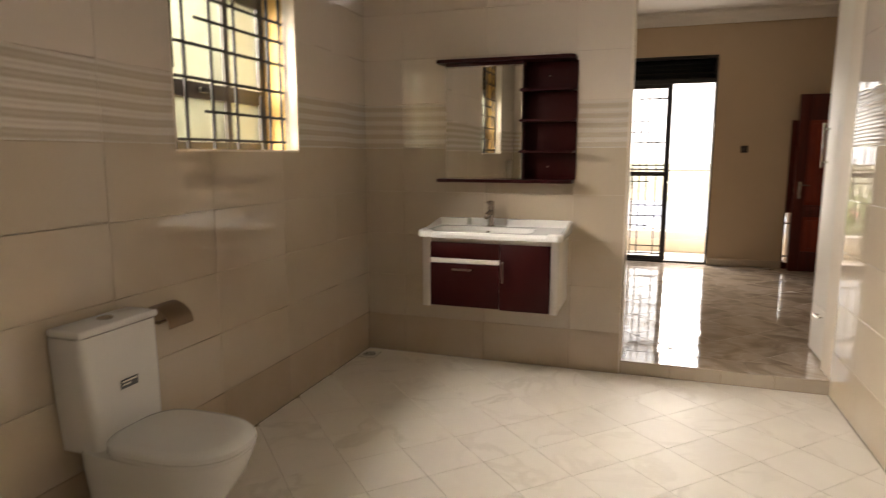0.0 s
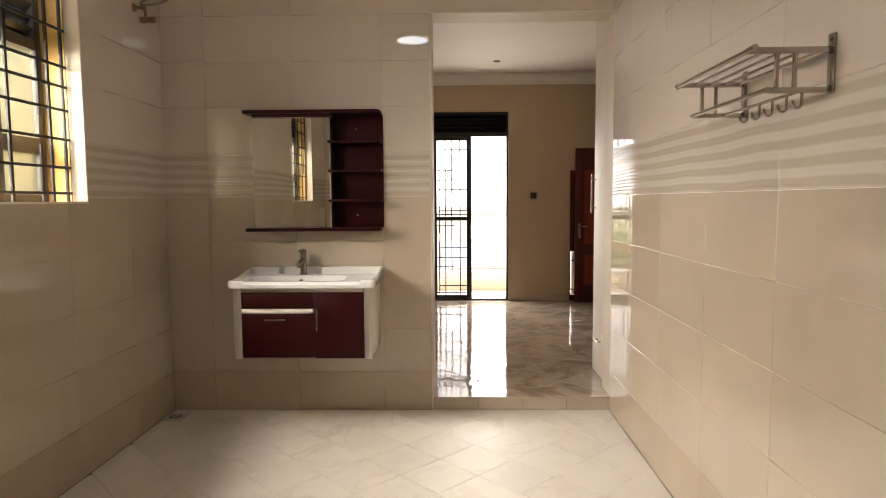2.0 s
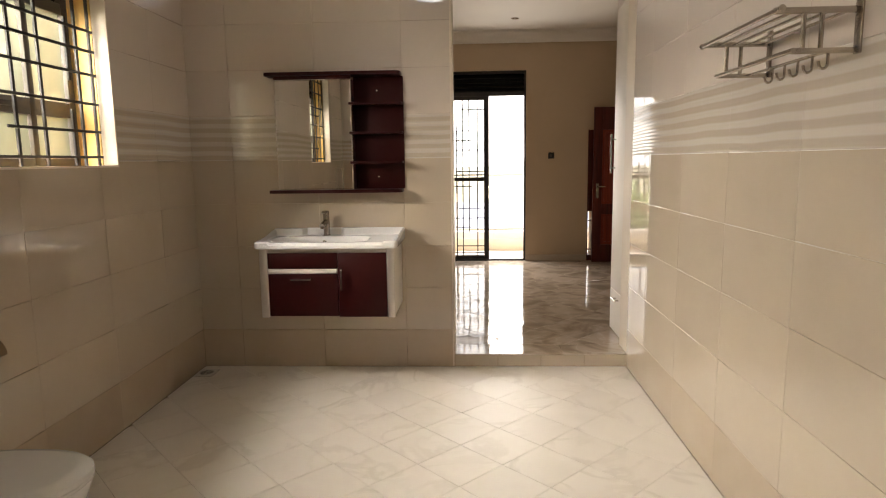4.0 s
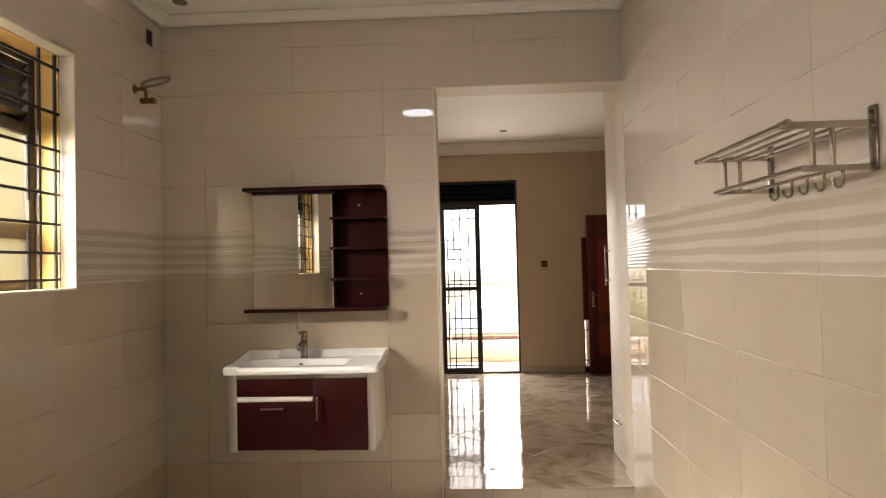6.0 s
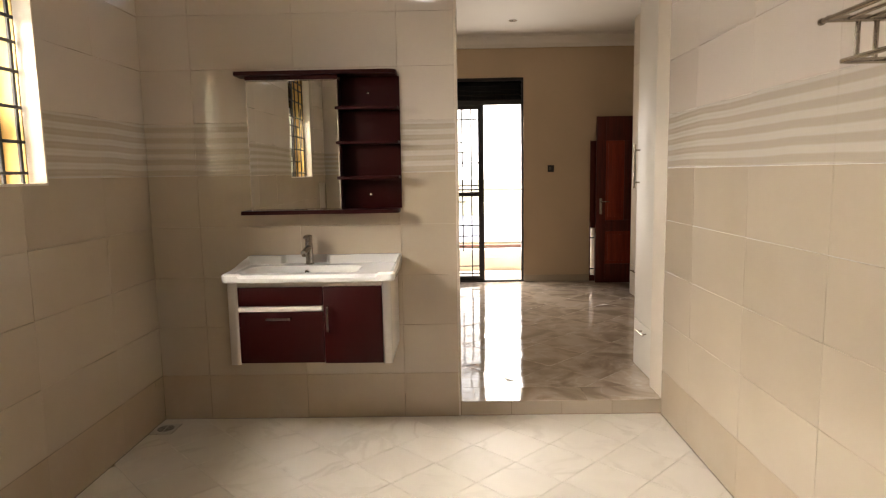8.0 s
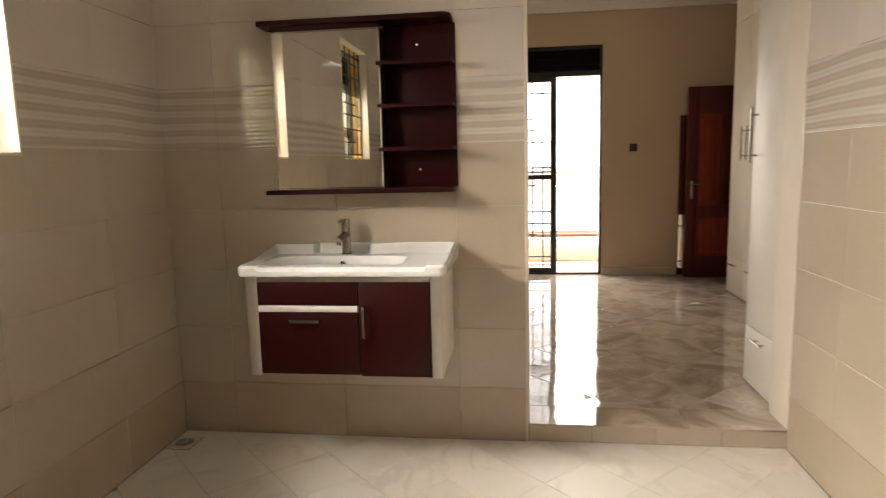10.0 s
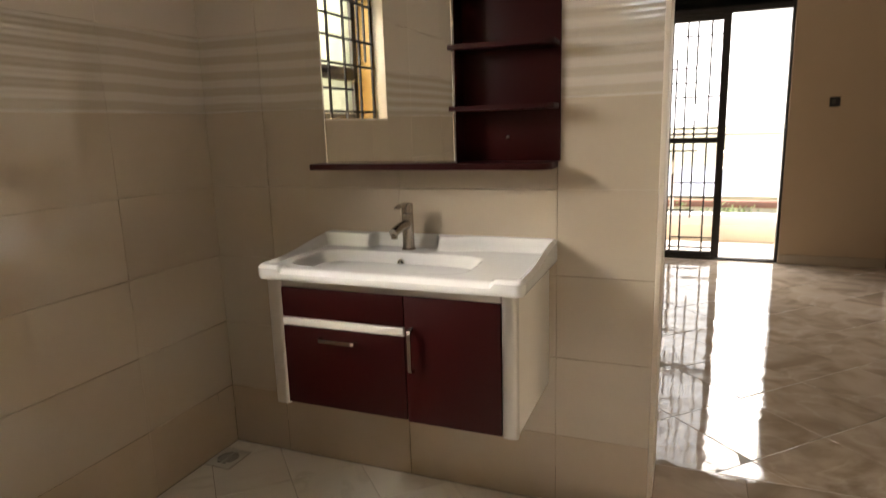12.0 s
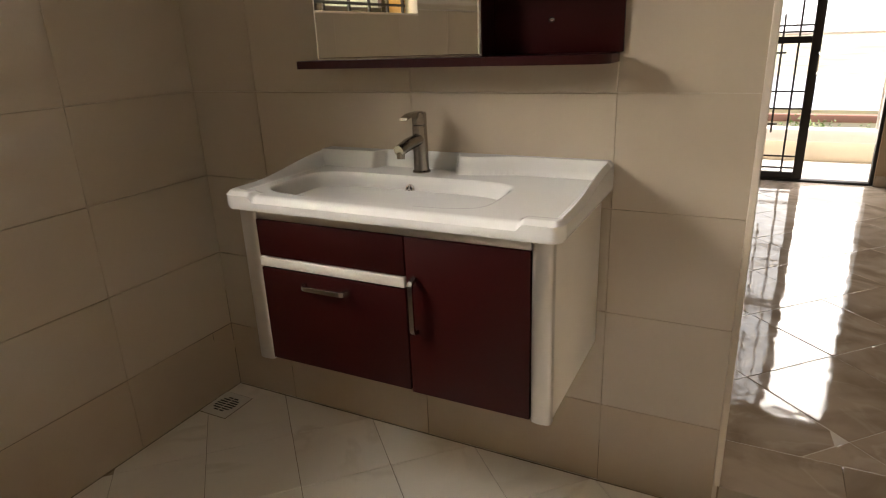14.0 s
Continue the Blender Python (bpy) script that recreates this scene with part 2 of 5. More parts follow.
M_UPPER = material("cream_wall_tile", ior=1.75, base=(0.605, 0.53, 0.455), rough=0.012, scale=1.2, amount=0.6, second=(0.55, 0.485, 0.42), vary=0.03, ripple=0.02, ripple_scale=3.0)
M_LOWER = material("beige_wall_tile", ior=2.0, base=(0.49, 0.41, 0.315), rough=0.012, scale=2.0, amount=0.8, second=(0.445, 0.37, 0.28), vary=0.03, ripple=0.02, ripple_scale=3.0)
M_SKIRT = material("brown_beige_base_tile", ior=1.9, base=(0.445, 0.36, 0.265), rough=0.015, scale=2.0, amount=0.8, second=(0.385, 0.30, 0.21), vary=0.03, ripple=0.02, ripple_scale=3.0)
M_STRIPE = striped_tile()
M_GROUT = material("tan_grout", (0.64, 0.55, 0.44), 0.8, scale=4, amount=1.0, second=(0.44, 0.36, 0.27), bump=0.3)
M_FGROUT = material("brown_floor_grout", (0.40, 0.33, 0.25), 0.8, scale=3, amount=1.0, second=(0.24, 0.18, 0.12))
# dirt in the wall and floor joints; on the step also painted lip shadow
M_STAIN_SHADE = material("stain_and_lip_shade_grout", (0.10, 0.065, 0.035), 0.9, scale=5, amount=1.0, second=(0.30, 0.23, 0.15))
# pale grout, whitened to carry the glare and glints along the joints
M_BGROUT = material("pale_glare_grout", (0.74, 0.70, 0.63), 0.6, scale=8, amount=0.8, second=(0.58, 0.53, 0.46), bump=0.3)
M_FLOOR = marble("white_marble_tile", (0.78, 0.725, 0.64), (0.64, 0.58, 0.49), (0.735, 0.675, 0.59), 0.42, 2.2, 0.8, 0.02)
M_BED = marble("polished_brown_marble_tile", (0.52, 0.43, 0.34), (0.58, 0.50, 0.41), (0.32, 0.255, 0.19), 0.03, 3.0, 1.5, 0.05, ripple=0.13, ripple_scale=7.0, rough_vary=0.04)
M_BED.node_tree.nodes["Principled BSDF"].inputs["IOR"].default_value = 1.55
M_PAINT = material("tan_wall_paint", (0.56, 0.435, 0.30), 0.6, scale=1.5, amount=0.5, bump=0.15, bump_scale=120)
M_CEIL = material("white_ceiling_paint", (0.78, 0.75, 0.70), 0.7, scale=1.5, amount=0.3, bump=0.1, bump_scale=90)
M_WHITE = material("white_plaster", (0.64, 0.56, 0.46), 0.6, scale=4, amount=0.4, bump=0.1, ior=1.35)
M_YELLOW = material("yellow_wall_paint", (0.56, 0.35, 0.11), 0.7, scale=3, amount=0.5, second=(0.45, 0.27, 0.08), bump=0.2)
M_BLACK = material("black_metal_paint", (0.015, 0.012, 0.011), 0.6, scale=20, amount=0.5, second=(0.03, 0.026, 0.024), bump=0.1)
M_FRAME = material("dark_brown_aluminium", (0.075, 0.065, 0.055), 0.4, scale=12, amount=0.5, second=(0.05, 0.042, 0.036))
M_RED = material("dark_red_lacquer", (0.026, 0.0011, 0.0008), 0.42, ior=1.3, scale=5, amount=0.6, second=(0.020, 0.0009, 0.0007), bump=0.05, bump_scale=200)
M_CREAMLAC = material("cream_lacquer", (0.74, 0.69, 0.61), 0.3, scale=4, amount=0.4, coat=0.2)
M_ALU = material("brushed_aluminium", (0.62, 0.59, 0.55), 0.38, metal=1.0, scale=60, amount=0.3, stretch=(1, 1, 0.05))
M_CERAMIC = material("white_ceramic", (0.68, 0.665, 0.64), 0.05, scale=3, amount=0.15, coat=0.1)
M_STEEL = material("brushed_steel", (0.36, 0.32, 0.275), 0.24, metal=1.0, scale=80, amount=0.4, bump=0.05, bump_scale=300)
M_CHROME = material("polished_steel", (0.70, 0.67, 0.63), 0.13, metal=1.0, scale=40, amount=0.25)
M_BRASS = material("worn_brass_pipe", (0.30, 0.19, 0.09), 0.35, metal=1.0, scale=30, amount=0.7, second=(0.25, 0.15, 0.08))
M_HOSE = material("grey_braided_hose", (0.30, 0.25, 0.19), 0.45, metal=0.3, scale=150, amount=0.9, second=(0.14, 0.11, 0.08))
# black that stands for the shade inside holes that are not cut
M_DARK = material("black_hollow_shade", (0.016, 0.013, 0.011), 0.8)
M_MIRROR = material("mirror_silver", (0.88, 0.89, 0.87), 0.0, metal=1.0, scale=1, amount=0.0)
M_DOOR = material("dark_varnished_mahogany", (0.11, 0.016, 0.009), 0.45, scale=6, amount=0.9, second=(0.055, 0.009, 0.006), stretch=(6, 6, 0.5), ior=1.35, bump=0.1, bump_scale=60)
M_DOORP = material("red_varnished_mahogany", (0.27, 0.038, 0.014), 0.42, scale=6, amount=0.9, second=(0.15, 0.02, 0.009), stretch=(6, 6, 0.5), ior=1.35)
M_WARD = material("white_wardrobe_lacquer", (0.66, 0.61, 0.53), 0.5, scale=2, amount=0.3, ior=1.3, second=(0.70, 0.66, 0.60))
M_WARD2 = material("cream_wardrobe_lacquer", (0.62, 0.54, 0.43), 0.45, scale=2, amount=0.3, ior=1.35)
M_DISPLAY = material("bright_white_board", (0.84, 0.82, 0.78), 0.4, scale=2, amount=0.2)
# brown made dark enough to carry the shade inside the open bay
M_BAY = material("brown_shaded_back_board", (0.20, 0.13, 0.075), 0.6, scale=3, amount=0.5)
M_RACK = material("satin_steel_rack", (0.46, 0.415, 0.36), 0.17, metal=1.0, scale=40, amount=0.35)
M_NICKEL = material("brown_brushed_nickel", (0.24, 0.175, 0.115), 0.3, metal=1.0, scale=50, amount=0.5)
M_TRAP = material("white_plastic_grate", (0.66, 0.62, 0.55), 0.4, scale=20, amount=0.6)
M_PARAPET = material("cream_parapet_paint", (0.76, 0.68, 0.54), 0.7, scale=3, amount=0.6, bump=0.2)
M_CONC = material("pale_screed", (0.62, 0.58, 0.52), 0.7, scale=3, amount=0.6, bump=0.2)
M_RAIL = material("pale_satin_steel", (0.70, 0.67, 0.61), 0.4, metal=0.4, scale=8, amount=0.3)
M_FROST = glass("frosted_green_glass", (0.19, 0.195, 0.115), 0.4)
M_TINT = material("tinted_black_glass", (0.012, 0.013, 0.015), 0.08, coat=0.3)
M_LED = lit("cool_led_panel", (0.82, 0.92, 1.0), 2.4)
M_WOOL = material("grey_sticker", (0.10, 0.10, 0.11), 0.4)

# ---- large structure ----
bm = B()
box(bm, -TH, 0, BACK - TH, NICHE[0], 0, WIN[2]); box(bm, -TH, 0, NICHE[1], TH, 0, WIN[2])
box(bm, -TH, 0, NICHE[0], NICHE[1], 0, NICHE[2]); box(bm, -TH, 0, NICHE[0], NICHE[1], NICHE[3], WIN[2]); box(bm, -TH, -0.11, NICHE[0], NICHE[1], NICHE[2], NICHE[3])
box(bm, -TH, 0, BACK - TH, TH, WIN[3], H)
box(bm, -TH, 0, BACK - TH, WIN2[0], WIN[2], WIN[3]); box(bm, -TH, 0, WIN2[1], WIN[0], WIN[2], WIN[3]); box(bm, -TH, 0, WIN[1], TH, WIN[2], WIN[3])
wall_left = structure("wall_west", bm, M_GROUT, "bathroom wall clad in large cream tiles, with two barred windows", "wall")
bm = B()
box(bm, 0, OX, 0, TH, 0, H); box(bm, OX, W, 0, TH, OZ, H)
wall_vanity = structure("wall_north", bm, M_GROUT, "cream tiled wall between bathroom and bedroom with an open doorway", "wall")
# paler grout than the other walls: the tile edges' glint is in its colour
wall_right = structure("wall_east", box(B(), W, W + TH, BACK - TH, TH - 0.002, 0, H), M_BGROUT, "long glossy cream tiled bathroom wall", "wall")
wall_back = structure("wall_south", box(B(), 0, W, BACK - TH, BACK, 0, H), M_GROUT, "cream tiled bathroom end wall", "wall")
floor_bath = structure("floor_1", box(B(), 0, W, BACK, 0, -0.15, -0.003), M_FGROUT, "bathroom floor of white marble-look tiles laid diagonally", "floor")
# seams whitened for the glare they catch
floor_bed = structure("floor_2", box(B(), BX0, BX1 + 1.6, TH + 0.002, FAR + 0.23, -0.15, STEP - 0.0018), M_BGROUT, "bedroom floor of glossy brown marble tiles laid diagonally", "floor")
# dark body between the riser tiles: joints plus the lip's shadow as colour
threshold = structure("threshold", box(B(), OX, W, 0.004, TH, -0.15, STEP - 0.004), M_STAIN_SHADE, "low tiled step up from bathroom into bedroom", "step")


def coving(bm, x0, x1, y0, y1, z, d, h):
    """A stepped and hollowed moulding round the four sides of a ceiling."""
    prof = [(0, h), (0.25 * d, h), (0.32 * d, 0.72 * h), (0.55 * d, 0.42 * h), (0.85 * d, 0.25 * h), (d, 0.22 * h), (d, 0)]
    rings = [[bm.verts.new((x0 + u, y0 + u, z - v)), bm.verts.new((x1 - u, y0 + u, z - v)), bm.verts.new((x1 - u, y1 - u, z - v)), bm.verts.new((x0 + u, y1 - u, z - v))] for u, v in [(q[0] + 0.001, q[1] + 0.001) for q in prof]]
    for a, b in zip(rings, rings[1:]):
        for k in range(4):
            bm.faces.new((a[k], a[(k + 1) % 4], b[(k + 1) % 4], b[k]))


bm = B()
box(bm, -TH, W + TH, BACK - TH, TH * 0.5, H, H + 0.2)
coving(bm, 0.012, W - 0.012, BACK + 0.012, -0.012, H, 0.12, 0.035)
structure("ceiling_1", bm, M_CEIL, "white bathroom ceiling with a shallow stepped edge", "ceiling")
bm = B()
box(bm, BX0 - TH, BX1 + 1.6, TH * 0.5 + 0.002, FAR + TH, HB, HB + 0.29)
coving(bm, BX0, BX1, TH, FAR, HB, 0.14, 0.14)
structure("ceiling_2", bm, M_CEIL, "white bedroom ceiling with plaster coving", "ceiling")
# bedroom walls
bm = B()
box(bm, BX0 - TH, BAL[0], FAR, FAR + TH, -0.15, HB); box(bm, BAL[0], BAL[1], FAR, FAR + TH, BAL[2], HB)
SL = (3.549, 3.603)
box(bm, BAL[1], SL[0], FAR, FAR + TH, -0.15, HB); box(bm, SL[0], SL[1], FAR, FAR + TH, 0.769, HB); box(bm, SL[0], SL[1], FAR, FAR + TH, -0.15, 0.168)
box(bm, SL[1], BX1 + TH, FAR, FAR + TH, -0.15, HB)
structure("wall_balcony", bm, M_PAINT, "tan painted bedroom wall with a tall balcony doorway", "wall")
bm = B()
box(bm, BX1, BX1 + TH, TH, 3.27, -0.15, HB); box(bm, BX1, BX1 + TH, 3.27, FAR, STEP + 2.066, HB)
structure("wall_corridor", bm, M_PAINT, "tan painted bedroom wall behind wardrobes with a doorway", "wall")
structure("wall_bedroom_west", box(B(), BX0 - TH, BX0, TH, FAR, -0.15, HB), M_PAINT, "tan painted bedroom side wall", "wall")
bm = B()
box(bm, BX0, -TH, 0.02, TH, -0.15, HB); box(bm, -TH, OX - 0.03, TH + 0.002, TH + 0.02, -0.15, HB)
structure("wall_bedroom_south", bm, M_PAINT, "tan painted back of the bathroom wall", "wall")
bm = B()
box(bm, BX1 + 1.4, BX1 + 1.6, 2.5, FAR + TH, -0.15, HB); box(bm, BX1 + TH, BX1 + 1.4, 2.5, 2.6, -0.15, HB); box(bm, BX1 + TH, BX1 + 1.4, FAR + 0.002, FAR + TH, -0.15, HB)
structure("wall_hall", bm, M_PAINT, "tan painted hall wall beyond the bedroom door", "wall")
# lining of the shelf recess
bm = B()
a, b, c, d = NICHE
box(bm, -0.108, 0.007, a + 0.001, a + 0.009, c + 0.001, d - 0.001, 0.001); box(bm, -0.108, 0.007, b - 0.009, b - 0.001, c + 0.001, d - 0.001, 0.001)
box(bm, -0.108, 0.007, a + 0.010, b - 0.010, c + 0.001, c + 0.009, 0.001); box(bm, -0.108, 0.007, a + 0.010, b - 0.010, d - 0.009, d - 0.001, 0.001)
box(bm, -0.109, -0.103, a + 0.010, b - 0.010, c + 0.010, d - 0.010)
structure("trim_3", bm, M_UPPER, "cream tiled lining of a small wall recess", "recess lining")
# jamb lining of the opening
bm = B()
box(bm, OX - 0.012, OX + 0.006, -0.010, TH + 0.024, STEP, OZ, 0.003)
box(bm, OX + 0.007, W - 0.001, -0.004, TH, OZ - 0.012, OZ + 0.001, 0.003)
box(bm, W - 0.004, W + 0.03, 0.012, TH, STEP, OZ - 0.013, 0.002)
structure("trim_1", bm, M_WHITE, "white lining round the open doorway", "door lining")
bm = B()
box(bm, BAL[1], SL[0] - 0.002, FAR - 0.012, FAR, STEP, STEP + 0.085, 0.003); box(bm, BX0, BAL[0], FAR - 0.012, FAR, STEP, STEP + 0.085, 0.003)
structure("baseboard", bm, M_LOWER, "low tan tile skirting along the bedroom wall", "skirting")
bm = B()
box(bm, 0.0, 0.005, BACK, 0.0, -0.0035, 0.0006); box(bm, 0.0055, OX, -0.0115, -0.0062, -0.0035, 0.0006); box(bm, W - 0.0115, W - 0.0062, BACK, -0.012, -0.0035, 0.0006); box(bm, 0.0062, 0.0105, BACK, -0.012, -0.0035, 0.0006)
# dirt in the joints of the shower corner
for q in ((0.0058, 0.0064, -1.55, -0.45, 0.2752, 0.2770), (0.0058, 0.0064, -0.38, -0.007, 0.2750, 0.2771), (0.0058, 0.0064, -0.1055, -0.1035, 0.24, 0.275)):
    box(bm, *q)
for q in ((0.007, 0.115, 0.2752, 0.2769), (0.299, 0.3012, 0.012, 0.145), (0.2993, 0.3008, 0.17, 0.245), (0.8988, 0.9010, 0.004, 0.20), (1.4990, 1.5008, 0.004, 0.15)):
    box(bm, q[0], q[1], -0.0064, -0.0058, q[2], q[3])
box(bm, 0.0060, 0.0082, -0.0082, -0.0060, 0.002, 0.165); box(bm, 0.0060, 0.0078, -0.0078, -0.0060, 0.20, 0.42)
structure("trim_2", bm, M_STAIN_SHADE, "dark stained joint where bathroom walls meet the floor", "joint")

# ---- bathroom windows ----
def bathroom_window(name, y0, y1, z0, z1):
    win = thing(name, (-0.12, (y0 + y1) / 2, z0), "barred bathroom window with dark frame, frosted panes and yellow outer reveal", "window", kind="structure")
    # tiled inner reveal, then the yellow outer one
    bm = B()
    for a, b, c, d in ((y0, y1, z0 - 0.001, z0 + 0.010), (y0, y1, z1 - 0.010, z1 + 0.001)):
        box(bm, -0.075, 0.007, a, b, c, d, 0.002)
    for a, b in ((y0 - 0.001, y0 + 0.010), (y1 - 0.010, y1 + 0.001)):
        box(bm, -0.075, 0.007, a, b, z0 + 0.011, z1 - 0.011, 0.002)
    part("window_sill", bm, M_WHITE, win, "cream tiled inner reveal")
    bm = B()
    box(bm, -0.285, -0.077, y0, y0 + 0.012, z0, z1); box(bm, -0.285, -0.077, y1 - 0.012, y1, z0, z1)
    box(bm, -0.285, -0.077, y0 + 0.013, y1 - 0.013, z0, z0 + 0.008); box(bm, -0.285, -0.077, y0 + 0.013, y1 - 0.013, z1 - 0.012, z1)
    part("outer_reveal", bm, M_YELLOW, win, "yellow painted outer reveal")
    # dark frame with a middle rail and a dark louvred head
    a, b = y0 + 0.015, y1 - 0.015
    zm, zt = z0 + 0.30, z1 - 0.40
    bm = B()
    for q in ((a, a + 0.05), (b - 0.05, b), ((a + b) / 2 + 0.13, (a + b) / 2 + 0.17)):
        box(bm, -0.250, -0.200, q[0], q[1], z0 + 0.01, z1 - 0.013, 0.003)
    for q in ((z0 + 0.009, z0 + 0.05), (zm - 0.035, zm + 0.045), (zt - 0.03, zt + 0.03), (z1 - 0.06, z1 - 0.013)):
        box(bm, -0.247, -0.203, a, b, q[0], q[1], 0.003)
    fr = part("window_frame", bm, M_FRAME, win, "dark brown aluminium frame")
    part("catch", box(B(), -0.203, -0.180, (a + b) / 2 - 0.09, (a + b) / 2 - 0.02, zm - 0.005, zm + 0.02, 0.004), M_BLACK, fr)
    for k in range(5):
        z = zt + 0.03 + k * 0.062
        bm = B()
        prism(bm, [(-0.245, z), (-0.205, z + 0.055), (-0.201, z + 0.055), (-0.241, z)], "Y", a + 0.05, b - 0.05)
        part("louvre", bm, M_TINT, win, "black louvre blade")
    for q, r in ((z0 + 0.05, zm - 0.035), (zm + 0.045, zt - 0.03)):
        pane = part("pane", box(B(), -0.228, -0.223, a + 0.05, b - 0.05, q, r), M_FROST, win, "frosted glass pane", soft=False)
        pane.visible_shadow = False
    # grille: square rods, some cut short
    gx = -0.085
    g = part("grille", box(B(), gx - 0.006, gx + 0.006, y0 + 0.012, y0 + 0.03, z0 + 0.008, z1 - 0.012), M_BLACK, win, "black iron burglar bars")
    wy = y1 - y0
    rods = [("v", 0.98, 0, 1), ("v", 0.86, 0, 1), ("v", 0.78, 0.0, 0.24), ("v", 0.78, 0.36, 0.62), ("v", 0.56, 0, 1), ("v", 0.37, 0, 1), ("v", 0.18, 0, 1), ("v", 0.10, 0.3, 0.7),
            ("h", 0.045, 0, 1), ("h", 0.155, 0.30, 1), ("h", 0.275, 0, 1), ("h", 0.40, 0, 1), ("h", 0.50, 0.25, 1), ("h", 0.585, 0, 1), ("h", 0.74, 0, 1), ("h", 0.86, 0.1, 0.8), ("h", 0.93, 0, 1)]
    for d, f, lo, hi in rods:
        if d == "v":
            y = y0 + 0.012 + f * (wy - 0.024)
            bm = box(B(), gx - 0.006, gx + 0.006, y - 0.008, y + 0.008, z0 + 0.01 + lo * (z1 - z0 - 0.024), z0 + 0.01 + hi * (z1 - z0 - 0.024), 0.001, 1)
        else:
            z = z0 + f * (z1 - z0)
            bm = box(B(), gx + 0.004, gx + 0.014, y0 + 0.012 + lo * (wy - 0.024), y0 + 0.012 + hi * (wy - 0.024), z - 0.007, z + 0.007, 0.001, 1)
        part("bar", bm, M_BLACK, g)
    return win


bathroom_window("window_1", *WIN)
bathroom_window("window_2", *WIN2)


# ---- vanity ----
LIFT = 0.008         # how much higher vanity and mirror hang


def bar_handle(name, parent, p0, p1, out, material=M_STEEL, r=0.006):
    """A flat bow handle from p0 to p1, standing off along out."""
    p0, p1, out = Vector(p0), Vector(p1), Vector(out)
    d = (p1 - p0).normalized()
    bm = B()
    side = d.cross(out).normalized()
    n = out.normalized()
    h = out.length
    L = (p1 - p0).length
    prof = [(0, 0), (0.006, 0.8 * h), (0.016, h), (L - 0.016, h), (L - 0.006, 0.8 * h), (L, 0), (L - 0.010, 0), (L - 0.014, 0.65 * h), (L - 0.022, h - 0.006), (0.022, h - 0.006), (0.014, 0.65 * h), (0.010, 0)]
    rings = []
    for s in (-r, r):
        rings.append([bm.verts.new(p0 + d * u + n * v + side * s) for u, v in prof])
    k = len(prof)
    for i in range(k):
        bm.faces.new((rings[0][i], rings[0][(i + 1) % k], rings[1][(i + 1) % k], rings[1][i]))
    half = k // 2
    for ring in rings:
        for i in range(half - 1):
            bm.faces.new((ring[i], ring[i + 1], ring[k - 2 - i], ring[k - 1 - i]))
    return part(name, bm, material, parent, "brushed steel handle", soft=False)


def vanity():
    X0, X1, Y, Z0, Z1 = 0.606, 1.474, -0.455, 0.478, 0.925
    v = thing("vanity_cabinet", ((X0 + X1) / 2, 0, Z0), "wall-hung vanity cabinet with dark red fronts and cream sides", "cabinet")
    part("bottom_panel", box(B(), X0 + 0.019, X1 - 0.019, Y + 0.019, -0.010, Z0, Z0 + 0.018, 0.002), M_CREAMLAC, v, "cream lacquered board")
    for a in (X0, X1 - 0.018):
        part("side_panel", box(B(), a, a + 0.018, Y + 0.022, -0.010, Z0 + 0.001, 0.922, 0.002), M_CREAMLAC, v, "cream lacquered side")
    part("back_panel", box(B(), X0 + 0.02, X1 - 0.02, -0.028, -0.012, Z0 + 0.02, Z1 - 0.022), M_CREAMLAC, v)
    part("top_rail", box(B(), X0 + 0.055, X1 - 0.049, Y + 0.004, Y + 0.024, 0.895, 0.924, 0.002), M_ALU, v, "brushed aluminium rail")
    for a, b in ((X0 - 0.001, X0 + 0.053), (X1 - 0.0475, X1 + 0.001)):
        bm = B()
        w = b - a
        out = [(a, Y + 0.021)] + [(a + w * (0.5 - 0.5 * math.cos(t)), Y + 0.008 - 0.012 * math.sin(t) ** 0.7) for t in [math.pi * k / 10 for k in range(11)]] + [(b, Y + 0.021)]
        prism(bm, out, "Z", Z0 - 0.004, 0.9225)
        part("pilaster", bm, M_ALU, v, "rounded brushed aluminium corner post")
    xm = 1.112
    part("fascia", box(B(), 0.660, xm - 0.002, Y, Y + 0.018, 0.793, 0.894, 0.002), M_RED, v)
    part("grip_strip", box(B(), 0.660, xm - 0.003, Y - 0.004, Y + 0.016, 0.763, 0.790, 0.004), M_CREAMLAC, v, "white grip strip")
    d = part("drawer", box(B(), 0.660, xm - 0.002, Y - 0.001, Y + 0.018, 0.482, 0.759, 0.002), M_RED, v)
    bar_handle("handle", d, (0.800, Y - 0.001, 0.726), (0.945, Y - 0.001, 0.726), (0, -0.026, 0))
    d = part("door", box(B(), xm + 0.002, 1.4250, Y - 0.001, Y + 0.018, 0.477, 0.894, 0.002), M_RED, v)
    bar_handle("handle", d, (1.137, Y - 0.001, 0.648), (1.137, Y - 0.001, 0.797), (0, -0.026, 0))
    v.location.z += LIFT


